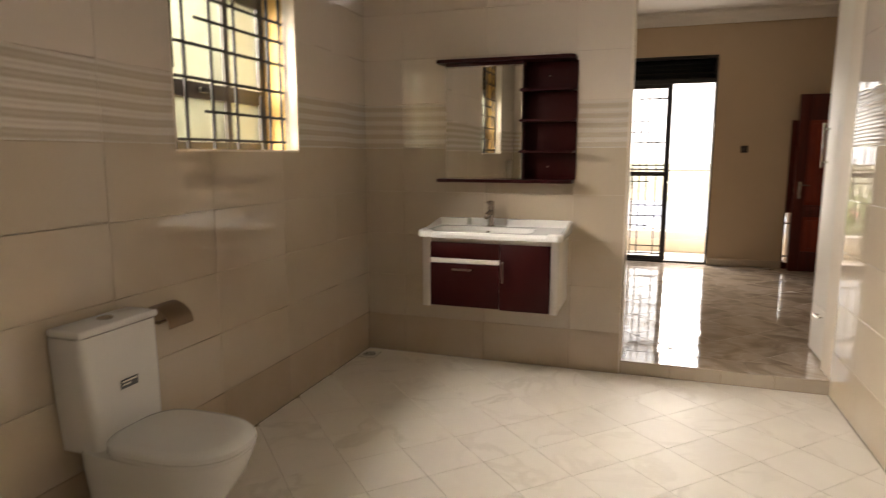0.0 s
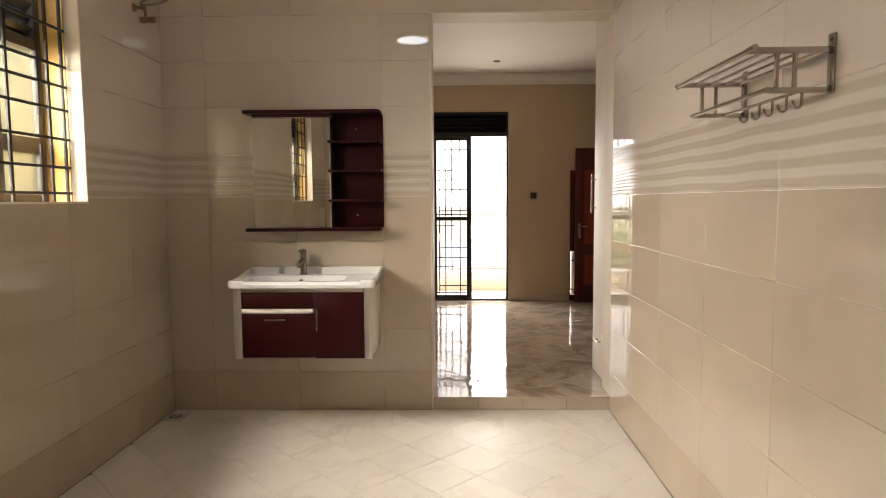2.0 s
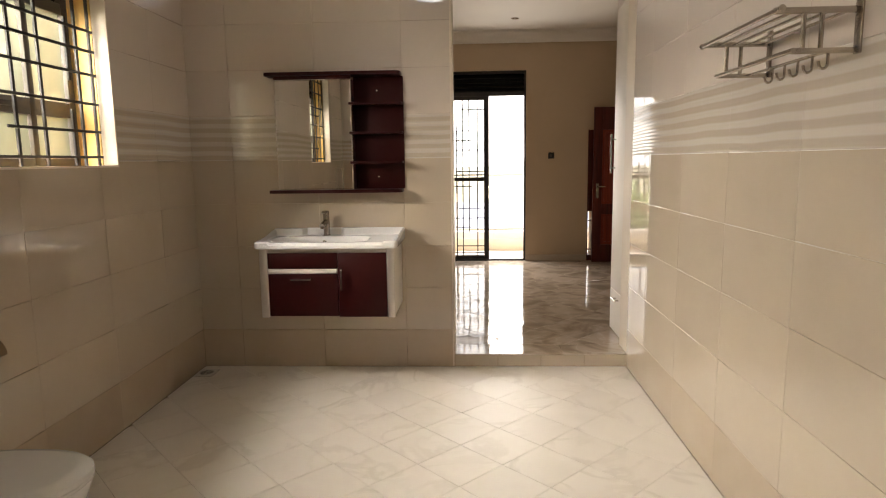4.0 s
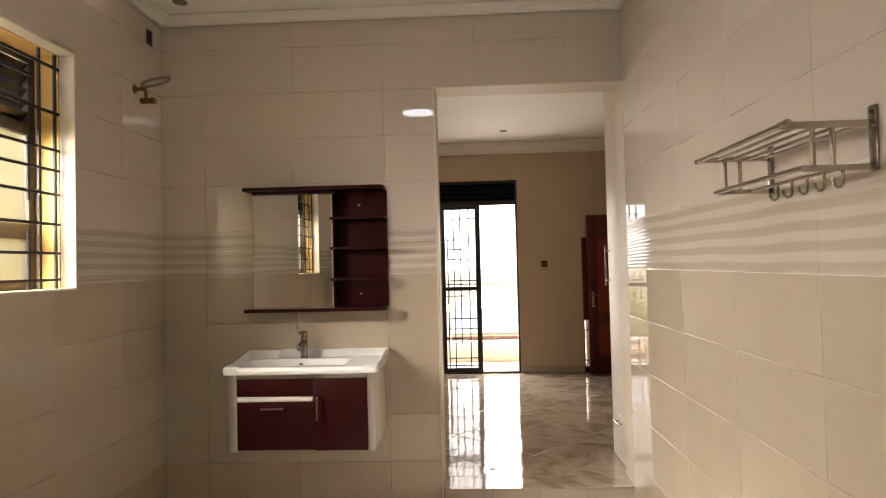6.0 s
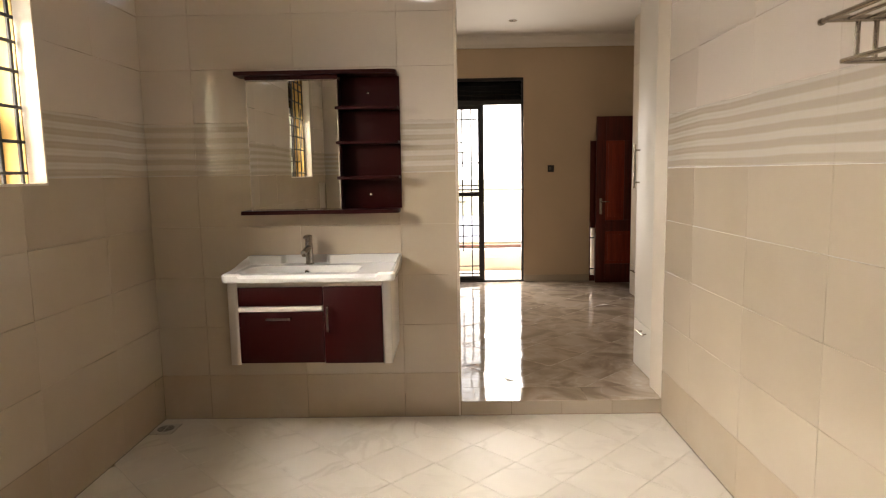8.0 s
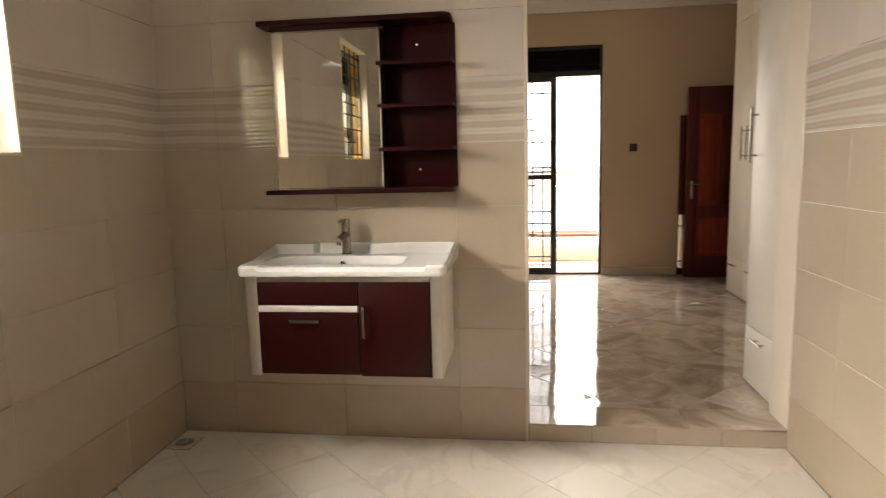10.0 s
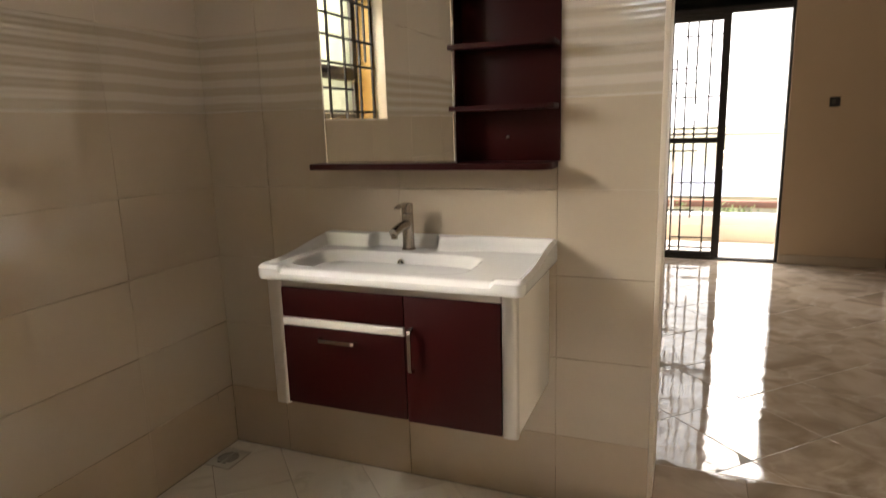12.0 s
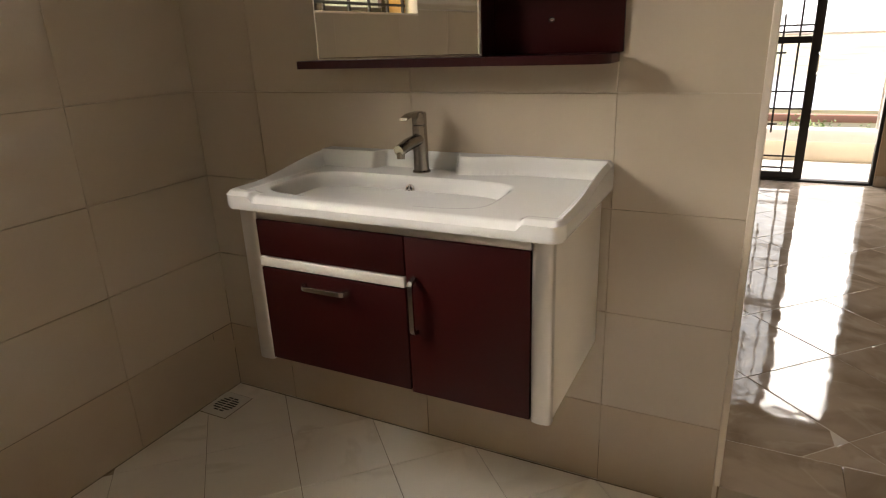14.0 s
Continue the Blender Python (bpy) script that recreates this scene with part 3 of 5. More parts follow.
def washbasin():
    X0, X1, Y0, Y1 = 0.580, 1.501, -0.482, -0.003
    s = thing("washbasin", ((X0 + X1) / 2, (Y0 + Y1) / 2, 0.923), "glossy white ceramic vanity basin with side shelf", "washbasin")

    def step(a, b, t):
        t = min(1.0, max(0.0, (t - a) / (b - a)))
        return t * t * (3 - 2 * t)

    def height(x, y):
        left, right, front, rear = x - X0, X1 - x, y - Y0, Y1 - y
        side = 1 - step(0.014, 0.032, min(left, right))
        # the front corners stand up, the front edge between them is low
        corner = 1 - step(0.085, 0.102, min(left, right))
        # the sides climb towards the wall
        climb = 0.010 + 0.034 * step(0.10, 0.44, front)
        up = max(climb * side, 0.009 * corner * (1 - step(0.034, 0.052, front)))
        # rear upstand: deep beside the tap, thin behind it, tapering to the far end
        width = 0.050 - 0.040 * step(0.785, 0.815, x) + 0.052 * step(1.050, 1.085, x) - 0.040 * step(1.085, 1.26, x)
        up = max(up, 0.048 * (1 - step(width, width + 0.019, rear)))
        z = 0.962 + up - 0.006 * (1 - step(0.0, 0.025, front)) * (1 - corner)
        # bowl
        u, v = (x - 0.970) / 0.332, (y + 0.280) / 0.146
        r = (abs(u) ** 5 + abs(v) ** 5) ** 0.2
        z -= (0.112 - 0.02 * max(0, u)) * (0.82 * (1 - step(0.78, 0.985, r)) + 0.18 * (1 - step(0.0, 0.9, r)))
        z -= 0.010 * (1 - step(0.0, 0.012, min(left, right, front)))
        return z

    bm = B()
    xs = [X0 + (X1 - X0) * t for t in [0, 0.004, 0.009, 0.014] + [0.02 + 0.96 * k / 170 for k in range(171)] + [0.986, 0.991, 0.996, 1.0]]
    ys = [Y0 + (Y1 - Y0) * t for t in [0, 0.007, 0.015, 0.024] + [0.035 + 0.965 * k / 100 for k in range(101)]]

    def rounded(x, y):
        # rounds the two front corners
        r = 0.03
        cx = min(max(x, X0 + r), X1 - r)
        cy = max(y, Y0 + r)
        dx, dy = x - cx, y - cy
        L = math.hypot(dx, dy)
        if dx and dy and L > 0:
            m = max(abs(dx), abs(dy))
            return cx + dx / L * m, cy + dy / L * m
        return x, y

    grid = [[bm.verts.new((*rounded(x, y), height(x, y))) for y in ys] for x in xs]
    for i in range(len(xs) - 1):
        for j in range(len(ys) - 1):
            bm.faces.new((grid[i][j], grid[i + 1][j], grid[i + 1][j + 1], grid[i][j + 1]))
    rim = [grid[i][0] for i in range(len(xs))] + [grid[-1][j] for j in range(1, len(ys))] + [grid[i][-1] for i in range(len(xs) - 2, -1, -1)] + [grid[0][j] for j in range(len(ys) - 2, 0, -1)]
    prev = rim
    cx, cy = (X0 + X1) / 2, (Y0 + Y1) / 2
    for z, k in ((0.940, 1.001), (0.931, 0.999), (0.924, 0.990), (0.923, 0.9)):
        ring = [bm.verts.new((cx + (v.co.x - cx) * k, cy + (v.co.y - cy) * (k if v.co.y < cy else 1), z)) for v in rim]
        for a in range(len(rim)):
            b = (a + 1) % len(rim)
            bm.faces.new((prev[a], prev[b], ring[b], ring[a]))
        prev = ring
    bm.faces.new(prev)
    part("basin", bm, M_CERAMIC, s)
    # overflow on the bowl's rear slope
    y = -0.13
    while height(0.962, y) > 0.928:
        y -= 0.001
    slope = (height(0.962, y) - height(0.962, y - 0.004)) / 0.004
    nrm = Vector((0, -slope, 1)).normalized()
    at = Vector((0.962, y, height(0.962, y)))
    along = Vector((0, 1, slope)).normalized()
    o = part("overflow", tube(B(), [at - 0.003 * nrm, at + 0.003 * nrm, at + 0.0045 * nrm], [0.0145, 0.0145, 0.012], 24), M_CHROME, s, "chrome overflow ring")
    # no hole is cut: a dark disc paints its shade
    part("hole", tube(B(), [at + 0.0040 * nrm, at + 0.0050 * nrm], 0.0095, 20), M_DARK, o, "flat dark disc for the shade in the overflow hole")
    bm = B()
    for a in (90, 210, 330):
        q = Vector((math.cos(radians(a)), 0, 0)) + along * math.sin(radians(a))
        tube(bm, [at + 0.0055 * nrm, at + 0.0055 * nrm + 0.0105 * q], 0.0017, 6)
    part("spoke", bm, M_CHROME, o)
    bm = B()
    lathe(bm, (0.985, -0.277, 0.850), [(0.001, 0.0), (0.03, 0.0), (0.032, 0.002), (0.03, 0.004), (0.016, 0.005), (0.001, 0.005)], 24)
    part("waste", bm, M_CHROME, s, "chrome waste plug")
    s.location.z += LIFT


def tap():
    x = 0.962
    t = thing("basin_tap", (x, -0.075, 0.962), "brushed nickel single-lever mixer tap on the basin", "tap")
    part("base_ring", lathe(B(), (x, -0.075, 0.961), [(0.027, 0), (0.027, 0.004), (0.024, 0.007)], 28), M_STEEL, t)
    part("body", lathe(B(), (x, -0.075, 0.966), [(0.0225, 0), (0.022, 0.01), (0.0215, 0.09), (0.021, 0.128), (0.0205, 0.130)], 28), M_STEEL, t)
    part("cartridge_cap", lathe(B(), (x, -0.075, 1.098), [(0.0195, 0), (0.0212, 0.002), (0.0212, 0.030), (0.0195, 0.035), (0.001, 0.036)], 28), M_STEEL, t)
    bm = tube(B(), [(x, -0.085, 1.058), (x - 0.004, -0.140, 1.052), (x - 0.008, -0.186, 1.040)], [0.018, 0.0175, 0.016], 20)
    part("spout", bm, M_STEEL, t)
    part("aerator", tube(B(), [(x - 0.007, -0.176, 1.034), (x - 0.007, -0.178, 1.018)], 0.0115, 16), M_STEEL, t)
    bm = prism(B(), [(-0.070, 1.136), (-0.130, 1.135), (-0.160, 1.127), (-0.163, 1.121), (-0.130, 1.126), (-0.070, 1.120)], "X", x - 0.013, x + 0.009)
    part("lever", bm, M_STEEL, t)
    t.location.z += LIFT


vanity()
washbasin()
tap()


# ---- mirror cabinet ----
def mirror_cabinet():
    c = thing("mirror_cabinet", (1.04, 0, 1.258), "dark red wall cabinet with mirror and open shelves", "mirror cabinet")
    X0, X1, XM = 0.585, 1.503, 1.163
    r = 0.045
    for name, z0, z1, a in (("top_board", 2.040, 2.062, X0), ("bottom_board", 1.258, 1.280, X0)):
        # front corner rounded at the shelf end
        out = [(a, -0.001), (a, -0.133), (a + 0.002, -0.135)] + [(X1 - 0.01 - r + r * math.sin(t), -0.135 + r - r * math.cos(t)) for t in [math.pi / 2 * k / 8 for k in range(9)]] + [(X1 - 0.01, -0.001)]
        part(name, prism(B(), out, "Z", z0, z1), M_RED, c)
    part("valance", box(B(), 0.64, XM, -0.112, -0.098, 2.016, 2.039, 0.002), M_RED, c)
    part("back_panel", box(B(), XM, X1, -0.018, -0.002, 1.281, 2.039, 0.002), M_RED, c)
    part("side_board", box(B(), XM - 0.0025, XM + 0.001, -0.097, -0.0185, 1.281, 2.014), M_RED, c)
    for z in (1.855, 1.661, 1.462):
        bm = B()
        out = [(XM - 0.018, -0.12), (XM - 0.018, -0.10), (XM - 0.002, -0.019), (X1 - 0.004, -0.019)] + [(X1 - 0.034 + 0.03 * math.cos(t), -0.095 - 0.03 * math.sin(t)) for t in [math.pi / 2 * k / 6 for k in range(7)]]
        prism(bm, out, "Z", z - 0.008, z + 0.008)
        part("shelf", bm, M_RED, c)
    for x, z in ((1.322, 1.945), (1.322, 1.363)):
        bm = B()
        lathe(bm, (x, -0.018, z), [(0.0085, 0), (0.0085, -0.003), (0.006, -0.006), (0.001, -0.007)], 16, "Y")
        part("screw_cap", bm, M_CHROME, c, "chrome screw cap")
    part("mirror_box", box(B(), 0.640, XM - 0.003, -0.096, -0.001, 1.281, 2.0155, 0.001), M_CREAMLAC, c, "cream mirror backing box")
    part("mirror", box(B(), 0.641, XM - 0.004, -0.1035, -0.0965, 1.282, 2.0145, 0.0055, 1), M_MIRROR, c, "silvered mirror glass", soft=False)
    c.location += Vector((0.007, 0, LIFT))


mirror_cabinet()


# ---- towel rack ----
def towel_rack():
    r = thing("towel_rack", (W - 0.15, -2.17, 1.74), "polished steel towel shelf with rail and hooks", "towel rack")
    ya, yb = -2.437, -1.908
    xo, xl = 2.825, 2.88
    za, zb = 1.883, 1.773
    for y in (ya, yb):
        part("wall_plate", box(B(), W - 0.014, W - 0.0065, y - 0.017, y + 0.017, 1.762, 1.929, 0.003), M_STEEL, r)
        for z in (1.779, 1.913):
            part("screw", lathe(B(), (W - 0.014, y, z), [(0.006, 0), (0.006, -0.002), (0.001, -0.003)], 12, "X"), M_BLACK, r)
        bm = B()
        box(bm, xo, W - 0.014, y - 0.007, y + 0.007, za - 0.009, za + 0.009, 0.003)
        part("upper_bracket", bm, M_RACK, r)
        part("lower_bracket", box(B(), xl, W - 0.014, y - 0.007, y + 0.007, zb - 0.009, zb + 0.007, 0.003), M_RACK, r)
        for x in (xo + 0.085, xo + 0.135):
            part("strut", tube(B(), [(x, y, zb), (x, y, za)], 0.0068, 12), M_RACK, r)
    for k in range(5):
        x = xo + 0.006 + k * 0.052
        part("shelf_rod", tube(B(), [(x, ya - (0.03 if k == 0 else 0), za), (x, yb + (0.03 if k == 0 else 0), za)], 0.0075 if k == 0 else 0.005, 12), M_RACK, r)
    for y in (ya - 0.033, yb + 0.033):
        part("end_cap", lathe(B(), (xo + 0.006, y, za), [(0.001, -0.007), (0.0095, -0.006), (0.0105, 0), (0.0095, 0.006), (0.001, 0.007)], 16, "Y"), M_RACK, r)
    part("towel_rail", tube(B(), [(xl, ya - 0.012, zb), (xl, yb + 0.012, zb)], 0.007, 12), M_RACK, r)
    part("hook_rail", tube(B(), [(xl + 0.11, ya, zb), (xl + 0.11, yb, zb)], 0.005, 12), M_RACK, r)
    for k in range(5):
        y = ya + 0.012 + k * 0.082
        x = xl + 0.11
        pts = [(x, y, zb - 0.002)] + [(x - 0.012 + 0.012 * math.cos(t), y, zb - 0.035 - 0.014 * math.sin(t)) for t in [math.pi * q / 8 for q in range(8)]] + [(x - 0.026, y, zb - 0.027)]
        part("hook", tube(B(), pts, 0.004, 10), M_RACK, r)


towel_rack()


# ---- toilet ----
def toilet():
    t = thing("toilet", (0.3, -2.42, 0), "white one-piece ceramic toilet with closed lid and tall tank", "toilet")
    cy = -2.43
    bm = B()
    # tank: leans forward a little and narrows to the foot
    rings = []
    for z, x0, x1, h in ((0.40, 0.012, 0.185, 0.155), (0.60, 0.012, 0.172, 0.17), (0.80, 0.012, 0.160, 0.178), (0.822, 0.012, 0.160, 0.178)):
        ring = []
        for cx, sy, a0 in ((x1, 1, 0), (x0, 1, 90), (x0, -1, 180), (x1, -1, 270)):
            rad = 0.03 if cx == x1 else 0.008
            for k in range(5):
                a = radians(a0 + 22.5 * k)
                ring.append(bm.verts.new((cx - rad * (1 if cx == x1 else -1) + rad * math.cos(a), cy + sy * (h - rad) + rad * math.sin(a), z)))
        rings.append(ring)
    for a, b in zip(rings, rings[1:]):
        for k in range(len(a)):
            bm.faces.new((a[k], a[(k + 1) % len(a)], b[(k + 1) % len(a)], b[k]))
    bm.faces.new(rings[0][::-1]); bm.faces.new(rings[-1])
    part("tank", bm, M_CERAMIC, t)
    lid = part("tank_lid", box(B(), 0.011, 0.164, cy - 0.180, cy + 0.180, 0.824, 0.852, 0.010, 3), M_CERAMIC, t)
    bm = B()
    lathe(bm, (0.087, cy, 0.852), [(0.028, 0), (0.028, 0.004), (0.022, 0.007), (0.001, 0.007)], 24)
    part("flush_button", bm, M_CHROME, lid, "chrome flush button")
    lab = part("sticker", box(B(), 0.1735, 0.1755, cy - 0.035, cy + 0.045, 0.600, 0.635, 0.0004, 1), M_WOOL, t, "dark printed label")
    for z, a, b in ((0.626, -0.028, 0.038), (0.614, -0.028, 0.010)):
        part("print_bar", box(B(), 0.1756, 0.1761, cy + a, cy + b, z - 0.003, z + 0.003), M_CREAMLAC, lab)

    def oval(z, k, xa, xb, w):
        ring = []
        for i in range(40):
            a = 2 * math.pi * i / 40
            c, s_ = math.cos(a), math.sin(a)
            ex = xa + (xb - xa) * (0.5 + 0.5 * math.copysign(abs(c) ** (0.9 if c > 0 else 0.45), c))
            ring.append((ex, cy + w * k * math.copysign(abs(s_) ** 0.8, s_), z))
        return ring

    def loft(levels):
        b2 = B()
        rs = [[b2.verts.new(p) for p in oval(*lv)] for lv in levels]
        for a, b in zip(rs, rs[1:]):
            for k in range(40):
                b2.faces.new((a[k], a[(k + 1) % 40], b[(k + 1) % 40], b[k]))
        b2.faces.new(rs[0][::-1]); b2.faces.new(rs[-1])
        return b2

    part("pan", loft([(0.0, 1, 0.03, 0.50, 0.125), (0.02, 1, 0.03, 0.505, 0.13), (0.18, 1, 0.03, 0.53, 0.14), (0.33, 1, 0.03, 0.640, 0.175), (0.405, 1, 0.03, 0.668, 0.185), (0.413, 1, 0.03, 0.666, 0.183)]), M_CERAMIC, t)
    part("seat", loft([(0.415, 1, 0.17, 0.669, 0.184), (0.420, 1, 0.165, 0.673, 0.187), (0.430, 1, 0.165, 0.673, 0.187)]), M_CERAMIC, t)
    part("lid", loft([(0.433, 1, 0.165, 0.674, 0.187), (0.449, 1, 0.165, 0.672, 0.186), (0.458, 0.97, 0.175, 0.659, 0.184), (0.463, 0.85, 0.20, 0.615, 0.18)]), M_CERAMIC, t)
    h = solo("angle_valve", tube(B(), [(0.007, -2.72, 0.2), (0.05, -2.72, 0.2), (0.055, -2.72, 0.26)], 0.012, 12), M_CHROME, (0.03, -2.72, 0.2), "small chrome stop valve on the tiled wall", "valve")


toilet()


def paper_holder():
    p = thing("toilet_paper_holder", (0.007, -2.07, 0.78), "brushed steel toilet paper holder with curved cover", "paper holder")
    part("back_plate", box(B(), 0.0065, 0.012, -2.135, -2.005, 0.74, 0.82, 0.002), M_NICKEL, p)
    bm = B()
    out = [(0.012 + 0.10 * math.sin(t), 0.735 + 0.085 * math.cos(t)) for t in [math.pi / 2 * k / 10 for k in range(11)]]
    prism(bm, [(u, v) for u, v in out] + [(u - 0.003, v - 0.004) for u, v in reversed(out)], "Y", -2.14, -2.0)
    part("cover", bm, M_NICKEL, p)
    part("roller", tube(B(), [(0.055, -2.135, 0.755), (0.055, -2.005, 0.755)], 0.008, 12), M_NICKEL, p)
    for y in (-2.137, -2.003):
        part("arm", box(B(), 0.012, 0.062, y - 0.003, y + 0.003, 0.748, 0.762, 0.001), M_NICKEL, p)


paper_holder()

# ---- shower tap with hose, wall box, drain, lamps ----
s = thing("shower_tap", (0.007, -0.334, 2.66), "brass wall tap with a grey braided hose loop", "tap")
part("flange", lathe(B(), (0.0065, -0.334, 2.677), [(0.028, 0), (0.028, 0.004), (0.014, 0.012), (0.014, 0.02)], 20, "X"), M_BRASS, s)
part("pipe", tube(B(), [(0.02, -0.334, 2.677), (0.075, -0.334, 2.672), (0.08, -0.334, 2.62)], 0.011, 14), M_BRASS, s)
part("valve_body", lathe(B(), (0.045, -0.334, 2.60), [(0.016, 0), (0.02, 0.005), (0.02, 0.035), (0.014, 0.05), (0.02, 0.06), (0.02, 0.09)], 18, "X"), M_BRASS, s)
bm = B()
ring = [2 * math.pi * k / 26 for k in range(1, 25)]
pts = [(0.055, -0.334, 2.685)] + [(0.118 - 0.068 * math.cos(t), -0.295 - 0.045 * math.cos(t) + 0.012 * math.sin(t), 2.728 - 0.03 * math.cos(t) + 0.026 * math.sin(t)) for t in ring] + [(0.06, -0.334, 2.66)]
part("hose", tube(bm, pts, 0.008, 10), M_HOSE, s)

j = thing("junction_box", (0.0, -0.155, 3.02), "open square wall box high in the tiled wall", "wall box")
# flat black plate on the tiles, painted as the box's dark inside
part("recess", box(B(), 0.0065, 0.009, -0.19, -0.12, 3.015, 3.11, 0.0005, 1), M_DARK, j, "flat black plate for the shade in the open recess")
bm = B()
for q in ((-0.195, -0.19, 3.01, 3.115), (-0.12, -0.115, 3.01, 3.115), (-0.19, -0.12, 3.01, 3.015), (-0.19, -0.12, 3.11, 3.115)):
    box(bm, 0.0065, 0.010, *q)
part("rim", bm, M_LOWER, j)

d = thing("floor_drain", (0.075, -0.158, 0.0), "small square white grated floor drain in the corner", "drain")
part("plate", box(B(), 0.011, 0.141, -0.231, -0.086, -0.004, 0.003, 0.001), M_TRAP, d)
for q in ((0.0105, 0.1435, -0.2335, -0.2312), (0.0105, 0.1435, -0.0858, -0.0835), (0.1412, 0.1435, -0.2312, -0.0858)):
    part("joint", box(B(), q[0], q[1], q[2], q[3], -0.003, 0.0012), M_STAIN_SHADE, d, "dark dirty joint round the grate")
for k in range(7):
    y = -0.158 + (k - 3) * 0.0135
    ln = math.sqrt(0.047 ** 2 - ((k - 3) * 0.0135) ** 2)
    for a, b in ((-ln, -0.003), (0.003, ln)):
        # slots are dark bars laid on the plate, shade put in as colour
        part("slot", box(B(), 0.076 + a, 0.076 + b, y - 0.0032, y + 0.0032, 0.0025, 0.0036), M_DARK, d, "thin dark bar for the shade in a grate slot")

lamp = thing("ceiling_lamp", (1.545, -2.60, H), "round surface LED ceiling lamp, lit cool white", "lamp")
part("ring", lathe(B(), (1.545, -2.60, H), [(0.175, 0), (0.19, -0.004), (0.19, -0.024), (0.180, -0.028), (0.172, -0.026)], 48), M_CEIL, lamp)
part("diffuser", lathe(B(), (1.545, -2.60, H - 0.027), [(0.171, 0), (0.168, -0.003), (0.001, -0.004)], 48), M_LED, lamp, "glowing cool white diffuser")
for i, (x, y, z) in enumerate(((0.285, -0.306, H), (2.753, -0.38, H), (2.50, 3.34, HB))):
    dl = thing("downlight", (x, y, z), "small round recessed ceiling downlight, switched off", "downlight", "downlights")
    part("rim", lathe(B(), (x, y, z), [(0.042, 0), (0.045, -0.002), (0.043, -0.006), (0.032, -0.005)], 28), M_STEEL, dl)
    part("lens", lathe(B(), (x, y, z - 0.0052), [(0.031, 0), (0.028, -0.0015), (0.001, -0.002)], 24), M_STEEL, dl)

# ---- bedroom ----
def balcony_door():
    d = thing("door_1", (2.26, FAR + 0.08, STEP), "black balcony doorway with barred sliding gate, half open", "balcony door", kind="structure")
    y0, y1 = FAR + 0.02, FAR + 0.09
    x0, x1, zt = 1.73, 2.79, 2.72
    bm = B()
    box(bm, x0, x0 + 0.03, y0, y1, STEP, zt, 0.003); box(bm, x1 - 0.025, x1, y0, y1, STEP, zt, 0.003)
    box(bm, x0 + 0.03, x1 - 0.025, y0, y1, 2.39, 2.44, 0.003); box(bm, x0 + 0.03, x1 - 0.025, y0, y1, zt - 0.035, zt, 0.003)
    box(bm, x0 + 0.03, x1 - 0.025, y0, y1, STEP - 0.004, STEP + 0.018, 0.003)
    part("door_frame", bm, M_BLACK, d)
    for k in range(4):
        z = 2.44 + k * 0.062
        part("louvre", prism(B(), [(y0 + 0.01, z + 0.006), (y0 + 0.05, z + 0.058), (y0 + 0.056, z + 0.058), (y0 + 0.016, z + 0.006)], "X", x0 + 0.03, x1 - 0.025), M_TINT, d, "black louvre blade")
    part("transom_backing", box(B(), x0 + 0.03, x1 - 0.025, y1 - 0.012, y1 - 0.004, 2.44, zt - 0.035), M_TINT, d)
    ya, yb = y0 + 0.008, y0 + 0.045
    a, b = x0 + 0.032, 2.285
    bm = B()
    box(bm, a, a + 0.045, ya, yb, STEP + 0.022, 2.388, 0.003); box(bm, b - 0.068, b, ya, yb, STEP + 0.022, 2.388, 0.003)
    for q, r in ((STEP + 0.022, STEP + 0.075), (1.222, 1.275), (2.335, 2.388)):
        box(bm, a + 0.045, b - 0.068, ya, yb, q, r, 0.003)
    g = part("gate", bm, M_BLACK, d, "black steel barred gate leaf")
    bars = [("v", 1.925, 0.16, 2.34), ("v", 2.128, 0.16, 2.34), ("v", 2.012, 1.78 - 0.2, 2.34), ("v", 2.012, 1.275, 1.45), ("v", 2.012, 0.50, 1.225), ("v", 1.840, 1.275, 2.02), ("v", 1.840, 1.05, 1.225), ("v", 1.840, 0.16, 0.93),
            ("h", 2.21, 1.87, 2.235), ("h", 1.92, 1.80, 2.02), ("h", 1.79, 1.80, 2.06), ("h", 1.655, 1.83, 2.235), ("h", 1.36, 1.83, 2.235), ("h", 1.31, 1.80, 2.235),
            ("h", 1.15, 1.80, 2.05), ("h", 0.84, 1.86, 2.235), ("h", 0.70, 1.80, 2.235), ("h", 0.57, 1.80, 2.05), ("h", 0.30, 1.84, 2.235), ("h", 0.20, 1.80, 2.235)]
    for k, u, lo, hi in bars:
        if k == "v":
            bm = box(B(), u - 0.0075, u + 0.0075, ya + 0.012, ya + 0.024, lo, hi, 0.001, 1)
        else:
            bm = box(B(), lo, hi, ya + 0.024, ya + 0.034, u - 0.007, u + 0.007, 0.001, 1)
        part("bar", bm, M_BLACK, g)
    part("pull", tube(B(), [(b - 0.012, ya - 0.002, 0.98), (b - 0.004, ya - 0.03, 1.0), (b - 0.004, ya - 0.03, 1.13), (b - 0.012, ya - 0.002, 1.15)], 0.006, 10), M_CHROME, g, "chrome pull handle")
    part("lock_keeper", box(B(), x1 - 0.012, x1 + 0.004, y0 - 0.012, y0 + 0.004, 1.26, 1.37, 0.003), M_BLACK, d)
    # fit the doorway
    d.location.x = (BAL[0] + BAL[1]) / 2
    d.scale = (0.985, 1.0, 0.97)


balcony_door()

